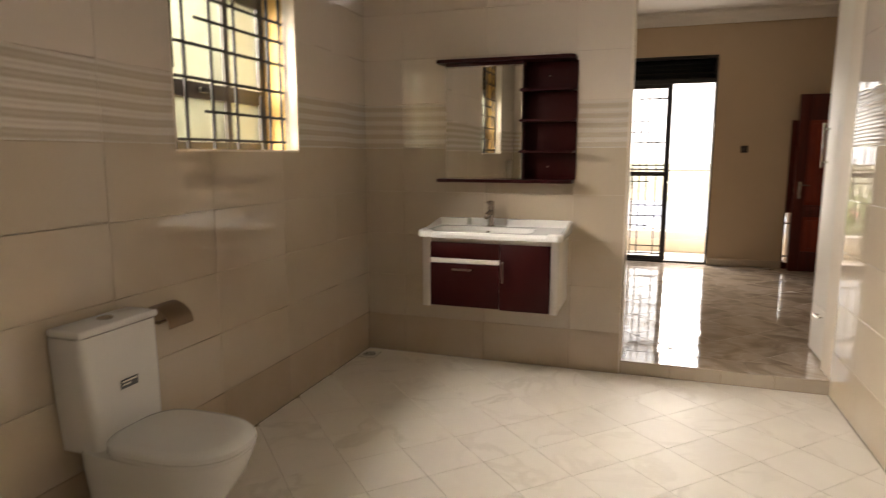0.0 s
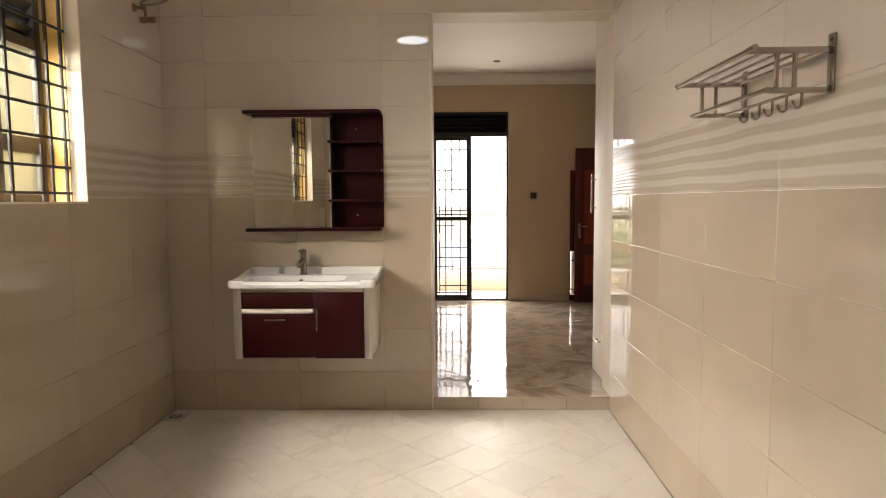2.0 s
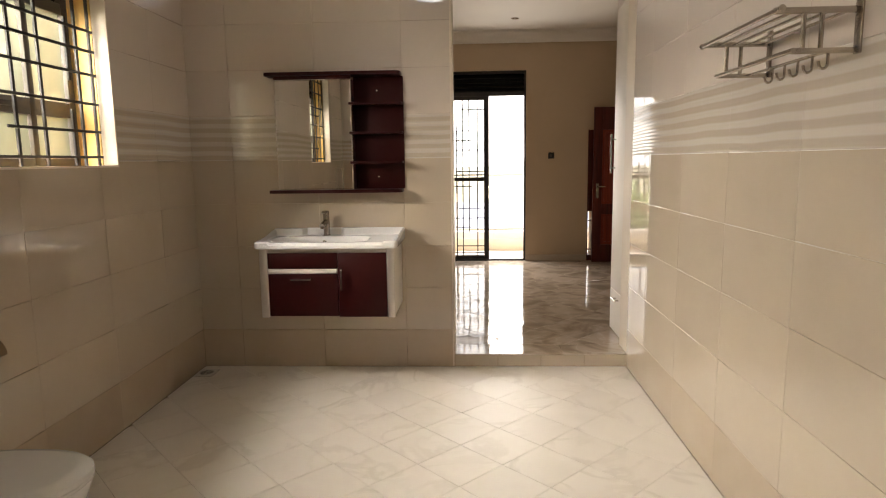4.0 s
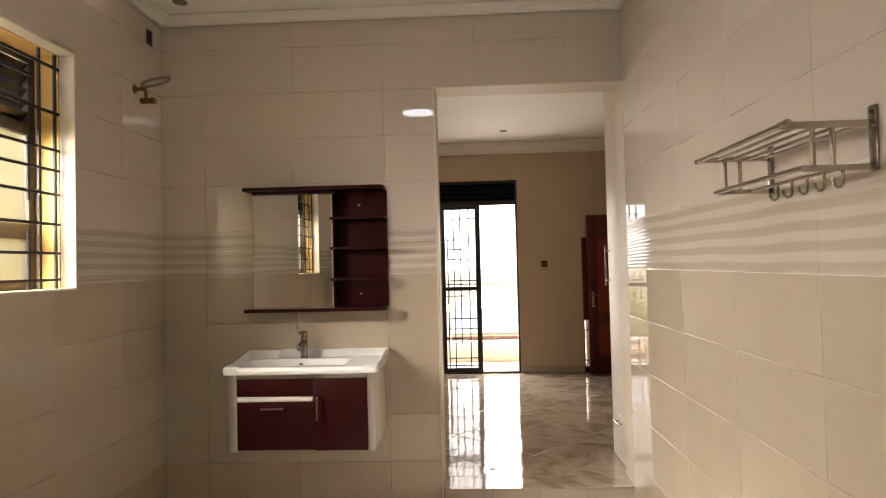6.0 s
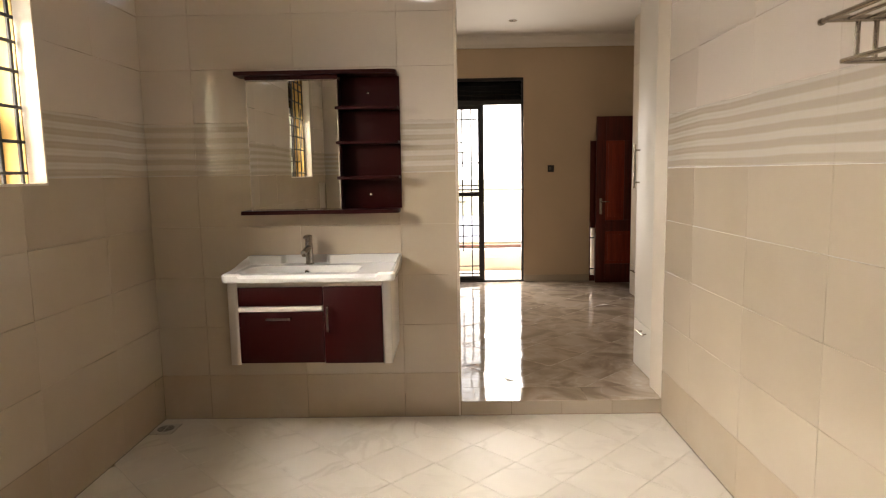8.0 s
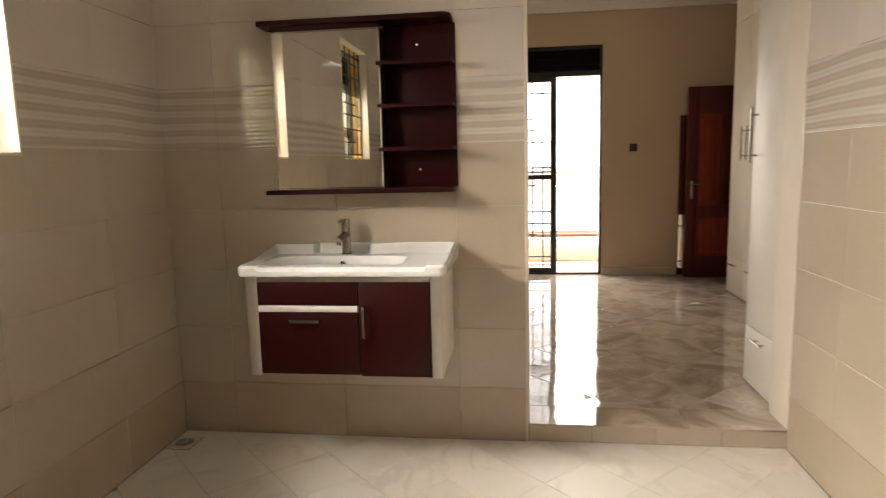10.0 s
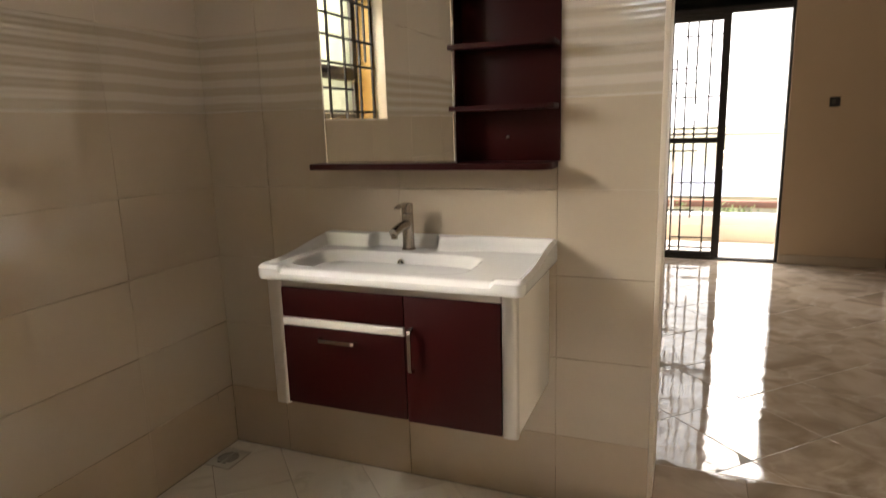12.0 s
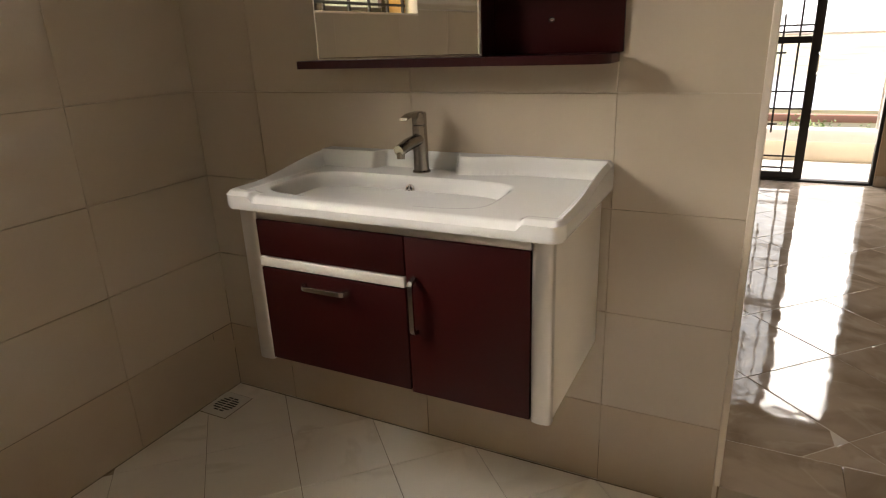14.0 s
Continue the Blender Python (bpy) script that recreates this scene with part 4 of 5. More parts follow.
sw = thing("light_switch", (3.144, FAR, 1.566), "small black wall socket on tan wall", "switch")
sw.location = (3.045, FAR, 1.52)
part("plate", box(B(), 3.105, 3.185, FAR - 0.010, FAR - 0.0005, 1.525, 1.607, 0.004), M_BLACK, sw)
part("rocker", box(B(), 3.122, 3.150, FAR - 0.014, FAR - 0.010, 1.548, 1.585, 0.002), M_FRAME, sw)


def narrow_window():
    n = thing("window_3", (3.67, FAR + 0.1, STEP), "narrow dark-framed slit window beside the bedroom door", "window", kind="structure")
    bm = B()
    box(bm, 3.632, 3.644, FAR - 0.014, FAR - 0.002, STEP, 1.91, 0.002); box(bm, 3.701, 3.713, FAR - 0.014, FAR - 0.002, STEP, 1.91, 0.002)
    box(bm, 3.644, 3.701, FAR - 0.012, FAR - 0.003, 0.79, 1.905, 0.002); box(bm, 3.644, 3.701, FAR - 0.012, FAR - 0.003, STEP, 0.17, 0.002)
    part("window_frame", bm, M_DOOR, n)
    for z in (0.245, 0.655):
        part("bar", box(B(), 3.646, 3.699, FAR + 0.03, FAR + 0.04, z - 0.007, z + 0.007), M_BLACK, n)
    n.location.x = 3.573
    n.scale = (0.985, 1.0, 0.97)


narrow_window()


def bedroom_door():
    d = thing("bedroom_door", (4.42, 4.125, STEP), "dark red varnished panelled wooden door standing open", "door")
    x0, x1, y0, y1, z0, z1 = 3.672, 4.465, 4.105, 4.145, STEP + 0.006, STEP + 2.105
    bm = B()
    for a, b in ((x0, x0 + 0.115), (x1 - 0.115, x1)):
        box(bm, a, b, y0, y1, z0, z1, 0.003)
    xm = (x0 + x1) / 2
    for a, b in ((z0, z0 + 0.24), (z0 + 0.66, z0 + 0.80), (z0 + 1.80, z1)):
        box(bm, x0 + 0.115, x1 - 0.115, y0 + 0.001, y1 - 0.001, a, b, 0.003)
    box(bm, xm - 0.05, xm + 0.05, y0 + 0.001, y1 - 0.001, z0 + 0.80, z0 + 1.80, 0.003)
    part("leaf_frame", bm, M_DOOR, d)
    for a, b in ((x0 + 0.115, xm - 0.05), (xm + 0.05, x1 - 0.115)):
        bm = B()
        box(bm, a, b, y0 + 0.014, y1 - 0.014, z0 + 0.80, z0 + 1.80)
        box(bm, a + 0.03, b - 0.03, y0 + 0.005, y0 + 0.016, z0 + 0.84, z0 + 1.76, 0.004)
        part("panel", bm, M_DOORP, d, "lighter red raised panel")
    bm = B()
    box(bm, x0 + 0.115, x1 - 0.115, y0 + 0.014, y1 - 0.014, z0 + 0.24, z0 + 0.66)
    box(bm, x0 + 0.15, x1 - 0.15, y0 + 0.005, y0 + 0.016, z0 + 0.28, z0 + 0.62, 0.004)
    part("panel", bm, M_DOORP, d, "lighter red raised panel")
    h = part("lock_plate", box(B(), x0 + 0.04, x0 + 0.075, y0 - 0.006, y0, z0 + 0.88, z0 + 1.08, 0.003), M_STEEL, d)
    part("lever", tube(B(), [(x0 + 0.057, y0 - 0.004, z0 + 1.04), (x0 + 0.057, y0 - 0.045, z0 + 1.04), (x0 + 0.075, y0 - 0.05, z0 + 1.04), (x0 + 0.15, y0 - 0.048, z0 + 1.038)], 0.007, 12), M_STEEL, h)
    part("latch_edge", box(B(), x0 - 0.002, x0, y0 + 0.008, y1 - 0.008, z0 + 0.92, z0 + 1.1), M_CHROME, d)
    # hung in its place by the wall
    d.location = (4.314, FAR - 0.155, STEP)
    d.scale = (0.985, 1.0, 0.97)
    fr = thing("door_2", (BX1 + 0.1, 3.70, STEP), "dark wooden frame of the bedroom doorway", "door frame", kind="structure")
    bm = B()
    box(bm, BX1 - 0.012, BX1 + TH + 0.01, 3.27, 3.32, STEP, STEP + 2.066, 0.004); box(bm, BX1 - 0.012, BX1 + TH + 0.01, FAR - 0.05, FAR - 0.002, STEP, STEP + 2.066, 0.004)
    box(bm, BX1 - 0.012, BX1 + TH + 0.01, 3.32, FAR - 0.05, STEP + 2.046, STEP + 2.066, 0.004)
    part("jamb", bm, M_DOOR, fr)


bedroom_door()


def pull(parent, x, y, z0, z1):
    b = B()
    tube(b, [(x - 0.035, y, z0 - 0.02), (x - 0.035, y, z1 + 0.02)], 0.007, 12)
    for z in (z0 + 0.02, z1 - 0.02):
        tube(b, [(x, y, z), (x - 0.036, y, z)], 0.006, 10)
    part("handle", b, M_STEEL, parent, "long brushed steel bar handle")


def drawer_pull(parent, x, y0, y1, z):
    b = B()
    tube(b, [(x - 0.03, y0, z), (x - 0.03, y1, z)], 0.006, 12)
    for y in (y0 + 0.03, y1 - 0.03):
        tube(b, [(x, y, z), (x - 0.031, y, z)], 0.005, 10)
    part("handle", b, M_STEEL, parent, "brushed steel drawer handle")


def wardrobe(xf, y0, y1, depth, doors, label, handle_at, mat):
    w = thing("wardrobe", (xf + depth / 2, (y0 + y1) / 2, STEP), label, "wardrobe", "fitted wardrobes")
    part("carcass", box(B(), xf + 0.02, xf + depth, y0, y1, STEP + 0.001, HB - 0.002, 0.002), mat, w)
    n = doors
    wd = (y1 - y0) / n
    for k in range(n):
        a, b = y0 + k * wd + 0.002, y0 + (k + 1) * wd - 0.002
        dr = part("door", box(B(), xf, xf + 0.0195, a, b, STEP + 0.345, 2.60, 0.003), mat, w)
        hy = (b - 0.06) if (k % 2 == 0) == (handle_at > 0) else (a + 0.06)
        pull(dr, xf, hy, 1.38, 1.64)
        part("top_door", box(B(), xf, xf + 0.0195, a, b, 2.604, HB - 0.02, 0.003), mat, w)
        d2 = part("drawer", box(B(), xf, xf + 0.0195, a, b, STEP + 0.012, STEP + 0.341, 0.003), mat, w)
        drawer_pull(d2, xf, (a + b) / 2 - 0.075, (a + b) / 2 + 0.075, STEP + 0.29)
    return w


wardrobe(3.10, TH + 0.004, 0.70, 0.76, 1, "tall glossy white fitted wardrobe with bar handle beside the doorway", 1, M_WARD)
wardrobe(3.80, 0.705, 3.25, 0.555, 6, "long cream white fitted wardrobe with drawers along the wall", 1, M_WARD2)


def dressing_wardrobe():
    """Doors on both sides of an open bay with drawers under it, backed on the balcony wall."""
    yf, z0, z1 = FAR - 0.30, STEP + 0.001, HB - 0.15
    w = thing("wardrobe", (0.455, FAR - 0.16, STEP), "white fitted wardrobe with open display bay above drawers", "wardrobe", "fitted wardrobes")
    for a, b in ((0.800, 1.305), (-0.415, 0.250)):
        part("carcass", box(B(), a, b, yf + 0.021, FAR - 0.002, z0, z1, 0.002), M_DISPLAY, w)
    part("shelf", box(B(), 0.251, 0.799, yf + 0.01, FAR - 0.002, 1.095, 1.125, 0.002), M_DISPLAY, w)
    part("drawer_case", box(B(), 0.251, 0.799, yf + 0.021, FAR - 0.002, z0, 1.094, 0.002), M_DISPLAY, w)
    part("top_case", box(B(), 0.251, 0.799, yf, FAR - 0.002, 2.46, z1, 0.002), M_DISPLAY, w)
    # board added behind the bay, with the bay's shade in its colour
    part("bay_back", box(B(), 0.251, 0.799, FAR - 0.012, FAR - 0.003, 1.126, 2.459), M_BAY, w, "brown back board of the bay, darkened for its shade")
    part("post", box(B(), 0.750, 0.770, yf, yf + 0.02, 1.126, 2.459, 0.002), M_DISPLAY, w)
    for a, b, h in ((0.802, 0.933, 0.910), (0.937, 1.303, 0.963), (-0.008, 0.248, 0.020), (-0.413, -0.012, -0.040)):
        dr = part("door", box(B(), a, b, yf, yf + 0.0205, z0 + 0.05, 2.45, 0.003), M_DISPLAY, w)
        part("handle", tube(B(), [(h, yf - 0.001, 1.33), (h, yf - 0.028, 1.335), (h, yf - 0.028, 1.575), (h, yf - 0.001, 1.58)], 0.007, 8), M_STEEL, dr, "steel bar handle")
        part("top_door", box(B(), a, b, yf, yf + 0.0205, 2.454, z1 - 0.01, 0.003), M_DISPLAY, w)
    for k in range(5):
        a = z0 + 0.05 + k * 0.188
        d = part("drawer", box(B(), 0.254, 0.796, yf, yf + 0.0205, a + 0.003, a + 0.185, 0.003), M_DISPLAY, w)
        part("handle", tube(B(), [(0.445, yf - 0.001, a + 0.13), (0.450, yf - 0.024, a + 0.13), (0.600, yf - 0.024, a + 0.13), (0.605, yf - 0.001, a + 0.13)], 0.006, 8), M_STEEL, d, "steel bar handle")


dressing_wardrobe()

# ---- balcony ----
structure("balcony_floor", box(B(), -1.0, 5.2, FAR + TH, 5.43, -0.12, STEP - 0.03), M_CONC, "pale balcony floor in daylight", "balcony floor")
par = thing("parapet", (2.1, 5.34, STEP), "low cream balcony parapet with white coping and steel railing", "parapet")
part("wall", box(B(), -1.0, 5.2, 5.27, 5.41, STEP - 0.03, 0.25, 0.004), M_PARAPET, par)
part("coping", box(B(), -1.0, 5.2, 5.24, 5.44, 0.251, 0.37, 0.01), M_CEIL, par, "white coping")
for k in range(5):
    x = -0.45 + k * 1.1
    part("post", tube(B(), [(x, 5.34, 0.36), (x, 5.34, 1.26)], 0.021, 14), M_RAIL, par, "round pale steel post")
part("rail", tube(B(), [(-1.0, 5.34, 1.24), (5.2, 5.34, 1.24)], 0.016, 12), M_RAIL, par)

# ---- outdoors ----
M_GRASS = material("dusty_ground", (0.40, 0.35, 0.27), 0.9, scale=0.12, amount=1.0, second=(0.22, 0.23, 0.12), detail=8)
M_LEAF = material("green_leaves", (0.11, 0.17, 0.035), 0.6, scale=1.0, amount=0.9, second=(0.20, 0.25, 0.07), vary=0.2)
M_BARK = material("grey_bark", (0.16, 0.12, 0.08), 0.9, scale=6, amount=0.8)
M_ROOF = material("red_roof_tiles", (0.34, 0.10, 0.06), 0.7, scale=2, amount=0.7)
M_HOUSE = material("cream_house_render", (0.66, 0.58, 0.44), 0.8, scale=1, amount=0.4)
M_ROAD = material("grey_road", (0.20, 0.20, 0.21), 0.8, scale=1, amount=0.4)
bm = B()
N, R = 48, 900.0
gv = {}
for i in range(N + 1):
    for j in range(N + 1):
        u, v = (2 * i / N - 1), (2 * j / N - 1)
        x, y = R * math.copysign(abs(u) ** 2.2, u), R * math.copysign(abs(v) ** 2.2, v)
        d = math.hypot(x, y)
        z = -3.4 + max(0, d - 150) * 0.02 * (0.6 + 0.8 * noise.noise((x * 0.006, y * 0.006, 0.3))) - min(4.0, max(0, y - 9) * 0.09)
        gv[i, j] = bm.verts.new((x, y, z))
for i in range(N):
    for j in range(N):
        bm.faces.new((gv[i, j], gv[i + 1, j], gv[i + 1, j + 1], gv[i, j + 1]))
structure("ground", bm, M_GRASS, "pale dusty ground with green patches falling away from the house", "ground")
structure("backdrop", box(B(), -420, 520, 420, 421, -30, 330), lit("white_haze", (1.0, 0.98, 0.95), 0.6), "bright white hazy sky over the hills", "sky")
structure("road", box(B(), -60, 60, 31, 36, -6.2, -5.35), M_ROAD, "grey road below the house", "road")
bm = B()
box(bm, -TH - 0.12, -TH - 0.002, BACK - TH, FAR, -4.0, WIN[2]); box(bm, BX0 - TH, BX1 + 1.6, BACK - TH, FAR + TH, -4.0, -0.16)
structure("outer_walls", bm, M_YELLOW, "yellow painted storey below", "facade")


M_COPE = material("red_brown_coping", (0.30, 0.14, 0.09), 0.8, scale=2, amount=0.6)
bw = thing("boundary_wall", (5, 26, -5.6), "long cream boundary wall with red-brown coping", "boundary wall")
part("wall", box(B(), -30, 40, 25.9, 26.1, -6.0, -2.25), M_HOUSE, bw)
part("coping", box(B(), -30, 40, 25.8, 26.2, -2.249, -1.98, 0.02), M_COPE, bw, "red-brown coping")


def house(x, y, z, w, d, h, label, roof=M_ROOF):
    o = thing("house", (x, y, z), label, "house", "houses on the slope")
    part("wall", box(B(), x - w / 2, x + w / 2, y - d / 2, y + d / 2, z, z + h), M_HOUSE, o)
    bm = B()
    v = [bm.verts.new(p) for p in ((x - w / 2 - 0.6, y - d / 2 - 0.6, z + h), (x + w / 2 + 0.6, y - d / 2 - 0.6, z + h), (x + w / 2 + 0.6, y + d / 2 + 0.6, z + h), (x - w / 2 - 0.6, y + d / 2 + 0.6, z + h), (x - w / 4, y, z + h + 2.2), (x + w / 4, y, z + h + 2.2))]
    for f in ((0, 1, 5, 4), (1, 2, 5), (2, 3, 4, 5), (3, 0, 4), (3, 2, 1, 0)):
        bm.faces.new([v[k] for k in f])
    part("roof", bm, roof, o, soft=False)
    for k in range(3):
        wx = x - w / 3 + k * w / 3
        q = part("window", box(B(), wx - 0.6, wx + 0.6, y - d / 2 - 0.05, y - d / 2 + 0.02, z + 1.0, z + 2.2), M_CEIL, o, "white window frame")
        part("pane", box(B(), wx - 0.5, wx + 0.5, y - d / 2 - 0.07, y - d / 2 - 0.051, z + 1.1, z + 2.1), M_TINT, q)


house(-6, 55, -6.5, 11, 8, 3.2, "distant cream house with a red roof")
M_TIN = material("pale_tin_roof", (0.45, 0.48, 0.52), 0.5, scale=2, amount=0.5)
house(5, 58, -8.2, 22, 7, 3.2, "distant long cream building with a pale tin roof", M_TIN)
house(22, 70, -6.0, 12, 9, 3.4, "far cream house with a pale tin roof", M_TIN)


def tree(x, y, z, h, seed, label):
    rnd = random.Random(seed)
    t = thing("tree", (x, y, z), label, "tree", "trees outside")
    bm = B()
    tube(bm, [(x, y, z - 0.3), (x + 0.1, y, z + h * 0.3), (x - 0.05, y + 0.1, z + h * 0.6), (x, y, z + h * 0.85)], [h * 0.03, h * 0.024, h * 0.015, h * 0.005], 9)
    ends = []
    for k in range(9):
        a, up = rnd.uniform(0, 6.28), rnd.uniform(0.35, 0.75)
        r = h * rnd.uniform(0.2, 0.36)
        e = Vector((x + r * math.cos(a), y + r * math.sin(a), z + h * (up + rnd.uniform(0.05, 0.2))))
        tube(bm, [(x, y, z + h * up * 0.8), (x + 0.5 * r * math.cos(a), y + 0.5 * r * math.sin(a), z + h * (up + 0.02)), e], [h * 0.012, h * 0.008, h * 0.003], 6)
        ends.append(e)
    ends.append(Vector((x, y, z + h * 0.9)))
    part("trunk", bm, M_BARK, t)
    bm = B()
    for e in ends:
        for k in range(110):
            p = e + Vector((rnd.gauss(0, 1), rnd.gauss(0, 1), rnd.gauss(0, 0.7))) * h * 0.085
            s_ = h * rnd.uniform(0.015, 0.03)
            a = Vector((rnd.uniform(-1, 1), rnd.uniform(-1, 1), rnd.uniform(-1, 1))).normalized()
            b = a.orthogonal().normalized()
            q = [bm.verts.new(p + u * a * s_ + v * b * s_ * 0.5) for u, v in ((-1, 0), (0, -1), (1, 0), (0, 1))]
            bm.faces.new(q)
    part("crown", bm, M_LEAF, t, "loose green leafy crown", soft=False)


for i, (x, y, z, h) in enumerate(((-5.5, -0.4, -3.4, 10.5), (-6.5, -3.0, -3.4, 11.5), (-6.2, 2.4, -3.4, 11.0), (-7.2, -6, -3.4, 11.5), (-9, 0.8, -3.4, 14), (-9.5, -4.6, -3.4, 13.5), (-5.4, 4.6, -3.4, 9.5), (-2.5, 24, -5.0, 5.5), (1.0, 22.5, -4.7, 2.9), (3.2, 23.5, -4.8, 3.0), (5.2, 22.8, -4.7, 2.7), (7.6, 23.6, -4.8, 2.9), (-12, 38, -6, 7), (14, 40, -6, 6))):
    tree(x, y, z, h, i + 3, "green leafy tree outside the house")

# ---- tiles, piece by piece ----
def clip(poly, axis, value, keep_less):
    out = []
    for k in range(len(poly)):
        a, b = poly[k], poly[(k + 1) % len(poly)]
        ia, ib = ((a[axis] <= value) == keep_less), ((b[axis] <= value) == keep_less)
        if ia:
            out.append(a)
        if ia != ib:
            t = (value - a[axis]) / (b[axis] - a[axis])
            out.append((a[0] + t * (b[0] - a[0]), a[1] + t * (b[1] - a[1])))
    return out


def clip_rect(poly, r):
    for axis, value, less in ((0, r[0], False), (0, r[1], True), (1, r[2], False), (1, r[3], True)):
        poly = clip(poly, axis, value, less) if poly else []
    return poly


def area(poly):
    return 0.5 * abs(sum(poly[k][0] * poly[(k + 1) % len(poly)][1] - poly[(k + 1) % len(poly)][0] * poly[k][1] for k in range(len(poly))))


SHARED = {}
LAY = random.Random(5)


def tile_mesh(poly, centre, place, lift, thick, edge, mat):
    """A thin tile with a soft arris over a flat outline; place maps (u, v, height) to the wall or floor."""
    local = tuple((round(u - centre[0], 4), round(v - centre[1], 4)) for u, v in poly)
    key = (local, place, lift, mat.name)
    if key in SHARED:
        return SHARED[key]
    cu, cv = sum(p[0] for p in local) / len(local), sum(p[1] for p in local) / len(local)
    square = len(local) == 4 and len({p[0] for p in local}) == 2

    def inset(e):
        out = []
        for u, v in local:
            if square:
                out.append((u - math.copysign(e, u - cu), v - math.copysign(e, v - cv)))
                continue
            d = math.hypot(u - cu, v - cv) or 1
            k = max(0.0, 1 - e * 1.4 / d)
            out.append((cu + (u - cu) * k, cv + (v - cv) * k))
        return out

    n = len(local)
    rings = [(inset(edge * 2.0), lift), (inset(edge), lift - edge * 0.12), (inset(edge * 0.35), lift - edge * 0.5), (local, lift - thick)]
    vs = [place(u, v, h) for ring, h in rings for u, v in ring]
    fs = [tuple(range(n))]
    for a in range(3):
        for k in range(n):
            k2 = (k + 1) % n
            fs.append((a * n + k, a * n + n + k, a * n + n + k2, a * n + k2))
    me = bpy.data.meshes.new("tile")
    me.from_pydata(vs, [], fs)
    b2 = bmesh.new()
    b2.from_mesh(me)
    if len(fs) > 1:
        bmesh.ops.recalc_face_normals(b2, faces=b2.faces)
        want = Vector(place(0, 0, 1)) - Vector(place(0, 0, 0))
        b2.faces.ensure_lookup_table()
        if b2.faces[0].normal.dot(want) < 0:
            bmesh.ops.reverse_faces(b2, faces=b2.faces)
    for f in b2.faces:
        f.smooth = len(f.verts) == 4 and f.calc_area() < 0.0035
    b2.to_mesh(me)
    b2.free()
    me.materials.append(mat)
    SHARED[key] = me
    return me


def add_tile(parent, poly, place, base, mat, lift, thick=0.006, edge=0.0008, name="tile"):
    if len(poly) < 3 or area(poly) < 0.0004:
        return
    c = (round(sum(p[0] for p in poly) / len(poly), 4), round(sum(p[1] for p in poly) / len(poly), 4))
    ob = new(name, tile_mesh(poly, c, place, lift, thick, edge, mat))
    o = Vector(place(c[0], c[1], 0)) - Vector(place(0, 0, 0))
    ob.location = Vector(base) + o
    ob.parent = parent
    return ob


ROWS_Z = [0.0, 0.276] + [0.276 + 0.3045 * k for k in range(1, 10)] + [H - 0.003]


def row_material(z):
    if z < 0.2:
        return M_SKIRT
    return M_STRIPE if 1.45 < z < 1.55 else (M_LOWER if z < 1.45 else M_UPPER)


def wall_tiles(parent, place, base, joints, holes, g=0.0008, gu=0.0006, arris=0.0016):
    """Rows of tiles between upright joints; holes are cut out of the tiles that they cross."""
    for z0, z1 in zip(ROWS_Z, ROWS_Z[1:]):
        for u0, u1 in zip(joints, joints[1:]):
            mat = row_material(z0)
            cell = (u0 + gu, u1 - gu, z0 + g, z1 - g)
            pieces = [cell]
            for h0, h1, k0, k1 in holes:
                rest = []
                for a, b, c, d in pieces:
                    if h1 <= a or h0 >= b or k1 <= c or k0 >= d:
                        rest.append((a, b, c, d))
                        continue
                    if a < h0: rest.append((a, h0, c, d))
                    if b > h1: rest.append((h1, b, c, d))
                    a2, b2 = max(a, h0), min(b, h1)
                    if c < k0: rest.append((a2, b2, c, k0))
                    if d > k1: rest.append((a2, b2, k1, d))
                pieces = rest
            whole = pieces == [cell]
            for a, b, c, d in pieces:
                tile = add_tile(parent, [(a, c), (b, c), (b, d), (a, d)], place, base, mat, 0.006, edge=arris if whole else 0.0)
                if tile and whole:
                    # laid by hand: each a little out of true
                    tile.rotation_euler = [radians(LAY.gauss(0, 0.09)) for _ in range(3)]
                    tile.rotation_euler[1 if place in (on_north, on_south) else 0] = 0.0


def on_north(u, v, h): return (u, -h, v)
def on_west(u, v, h): return (h, u, v)
def on_east(u, v, h): return (-h, u, v)
def on_south(u, v, h): return (u, h, v)
def on_floor(u, v, h): return (u, v, h)


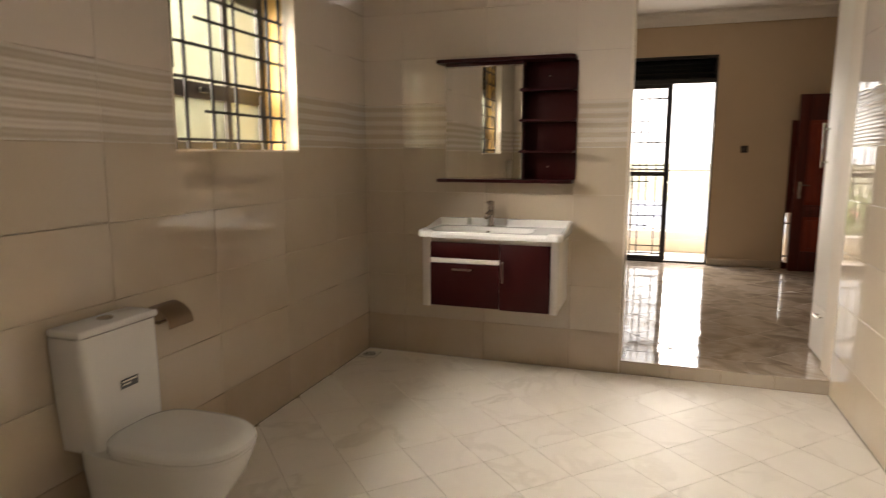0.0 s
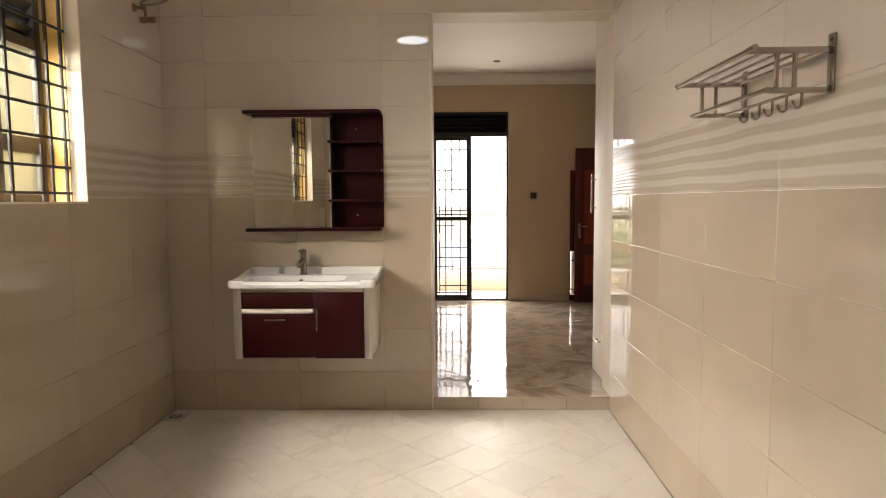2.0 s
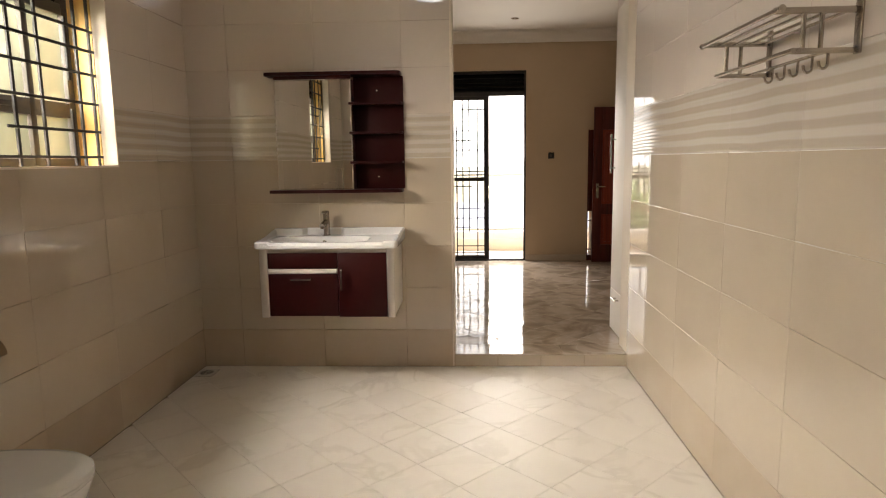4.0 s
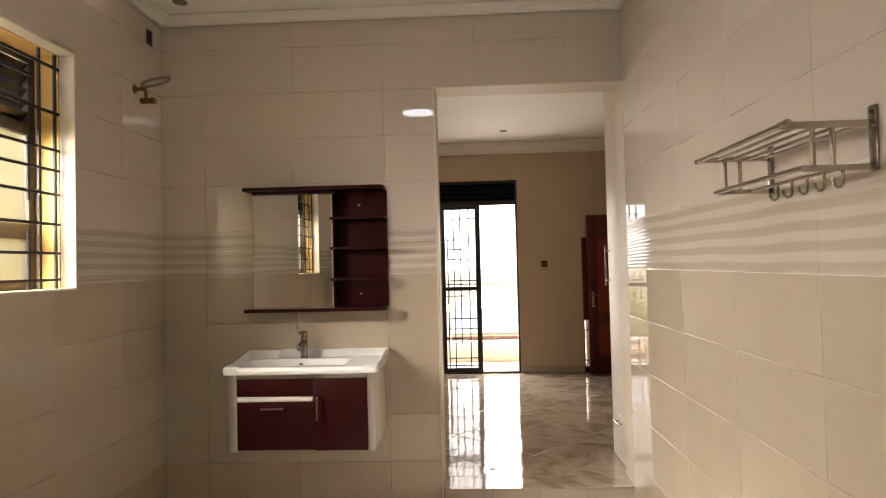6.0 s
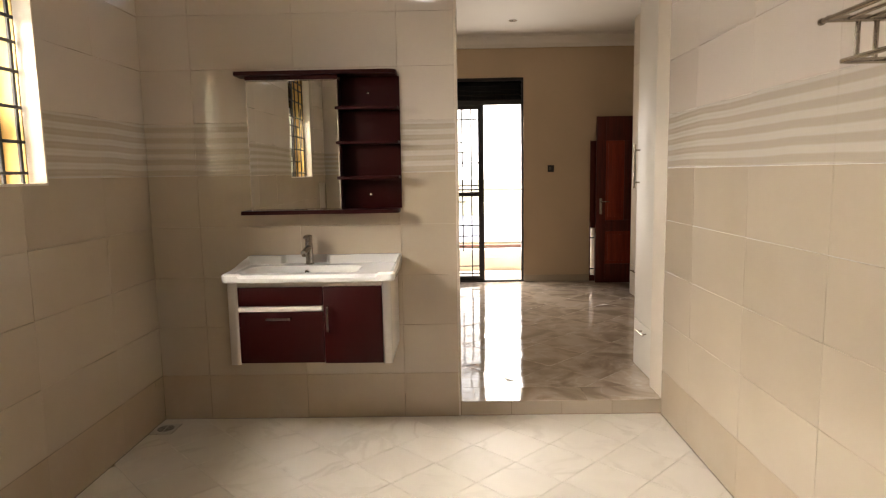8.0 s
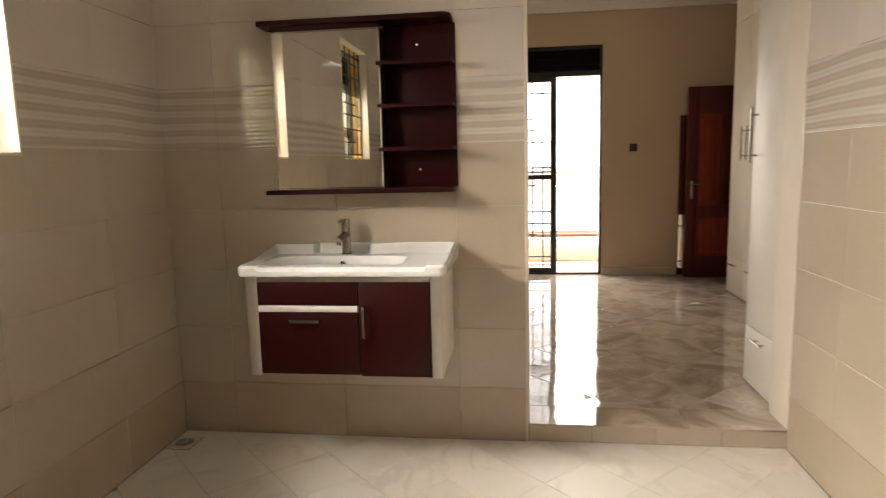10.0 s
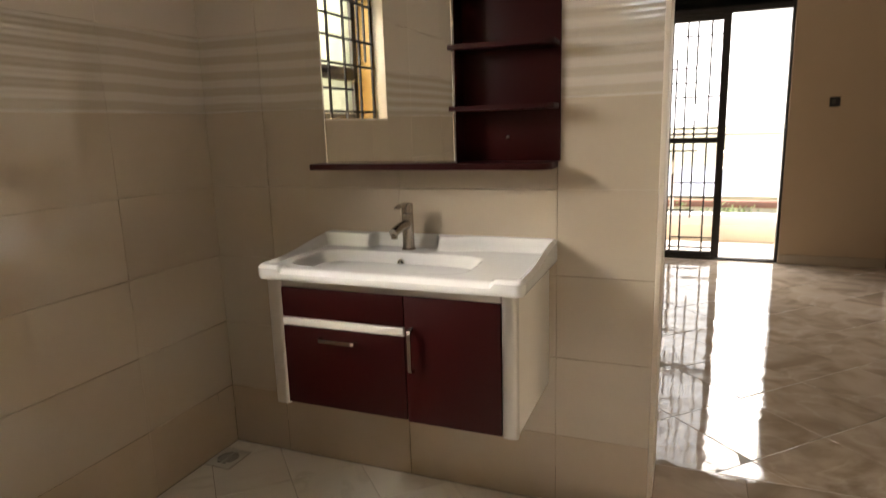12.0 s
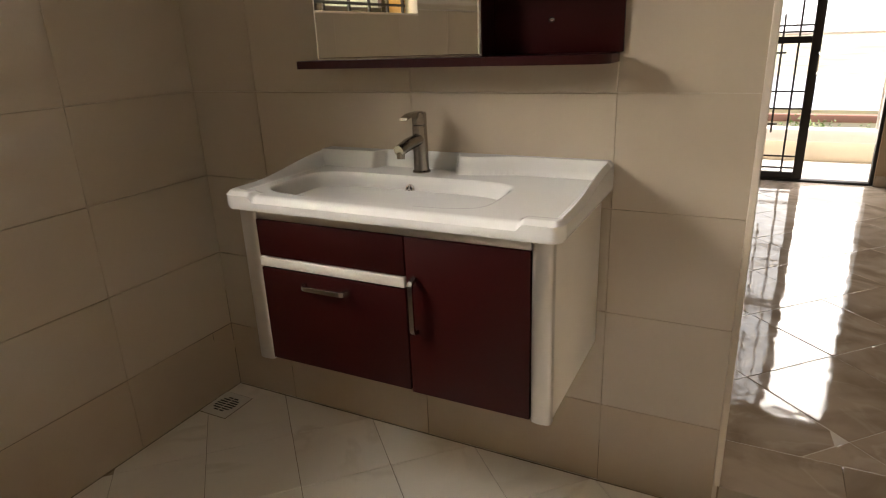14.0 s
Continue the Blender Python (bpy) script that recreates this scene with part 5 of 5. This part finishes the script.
JX = [0.0065, 0.30, 0.90, 1.50, 2.10, 2.70, W - 0.0065]
wall_tiles(wall_vanity, on_north, (0, 0, 0), JX, [(OX - 0.012, W + 1, -1, OZ)])
JY = [-0.0005, -0.485] + [-0.485 - 0.605 * k for k in range(1, 9)] + [BACK]
JY = sorted(JY)
wall_tiles(wall_left, on_west, (0, 0, 0), JY, [(WIN[0], WIN[1], WIN[2], WIN[3]), (WIN2[0], WIN2[1], WIN2[2], WIN2[3]), NICHE])
JYR = sorted([-0.0005, -0.41] + [-0.41 - 0.585 * k for k in range(1, 9)] + [BACK])
wall_tiles(wall_right, on_east, (W, 0, 0), JYR, [], gu=0.0006, arris=0.0013)
wall_tiles(wall_back, on_south, (0, BACK, 0), JX, [])


def diagonal_tiles(parent, rect, corner, side, mat, z, g, thick=0.004, arris=0.0006, tilt=0.0):
    h = side / math.sqrt(2)
    k = h - g
    n = int(10 / h)
    for i in range(-n, n):
        for j in range(-n, n):
            if (i + j) % 2:
                continue
            cx, cy = corner[0] + i * h, corner[1] + j * h
            cy += h
            poly = clip_rect([(cx - k, cy), (cx, cy - k), (cx + k, cy), (cx, cy + k)], rect)
            if poly and area(poly) > 0.0008:
                tile = add_tile(parent, poly, on_floor, (0, 0, z), mat, 0.0, thick, arris)
                if tile and tilt:
                    tile.rotation_euler = (radians(LAY.gauss(0, tilt)), radians(LAY.gauss(0, tilt)), 0)


diagonal_tiles(floor_bath, (0.001, W - 0.001, BACK + 0.001, -0.001), (0.655, 0.0), 0.2945, M_FLOOR, 0.0, 0.0016)
diagonal_tiles(floor_bed, (BX0 + 0.001, BX1 - 0.001, TH + 0.004, FAR - 0.001), (1.90, 0.666), 0.42, M_BED, STEP, 0.0022, thick=0.004, arris=0.0010, tilt=0.17)
# the step: four riser tiles and the strip of marble on top
for k in range(4):
    a, b = OX + 0.004 + k * 0.3085, min(W - 0.001, OX + 0.004 + (k + 1) * 0.3085)
    add_tile(threshold, [(a + 0.001, 0.001), (b - 0.001, 0.001), (b - 0.001, STEP - 0.006), (a + 0.001, STEP - 0.006)], on_north, (0, 0, 0), M_LOWER, 0.0, 0.004)
for a, b in ((OX + 0.006, 2.165), (2.165, 2.62), (2.62, W - 0.003)):
    add_tile(threshold, [(a + 0.001, -0.004), (b - 0.001, -0.004), (b - 0.001, TH), (a + 0.001, TH)], on_floor, (0, 0, STEP), M_BED, 0.0, 0.006)
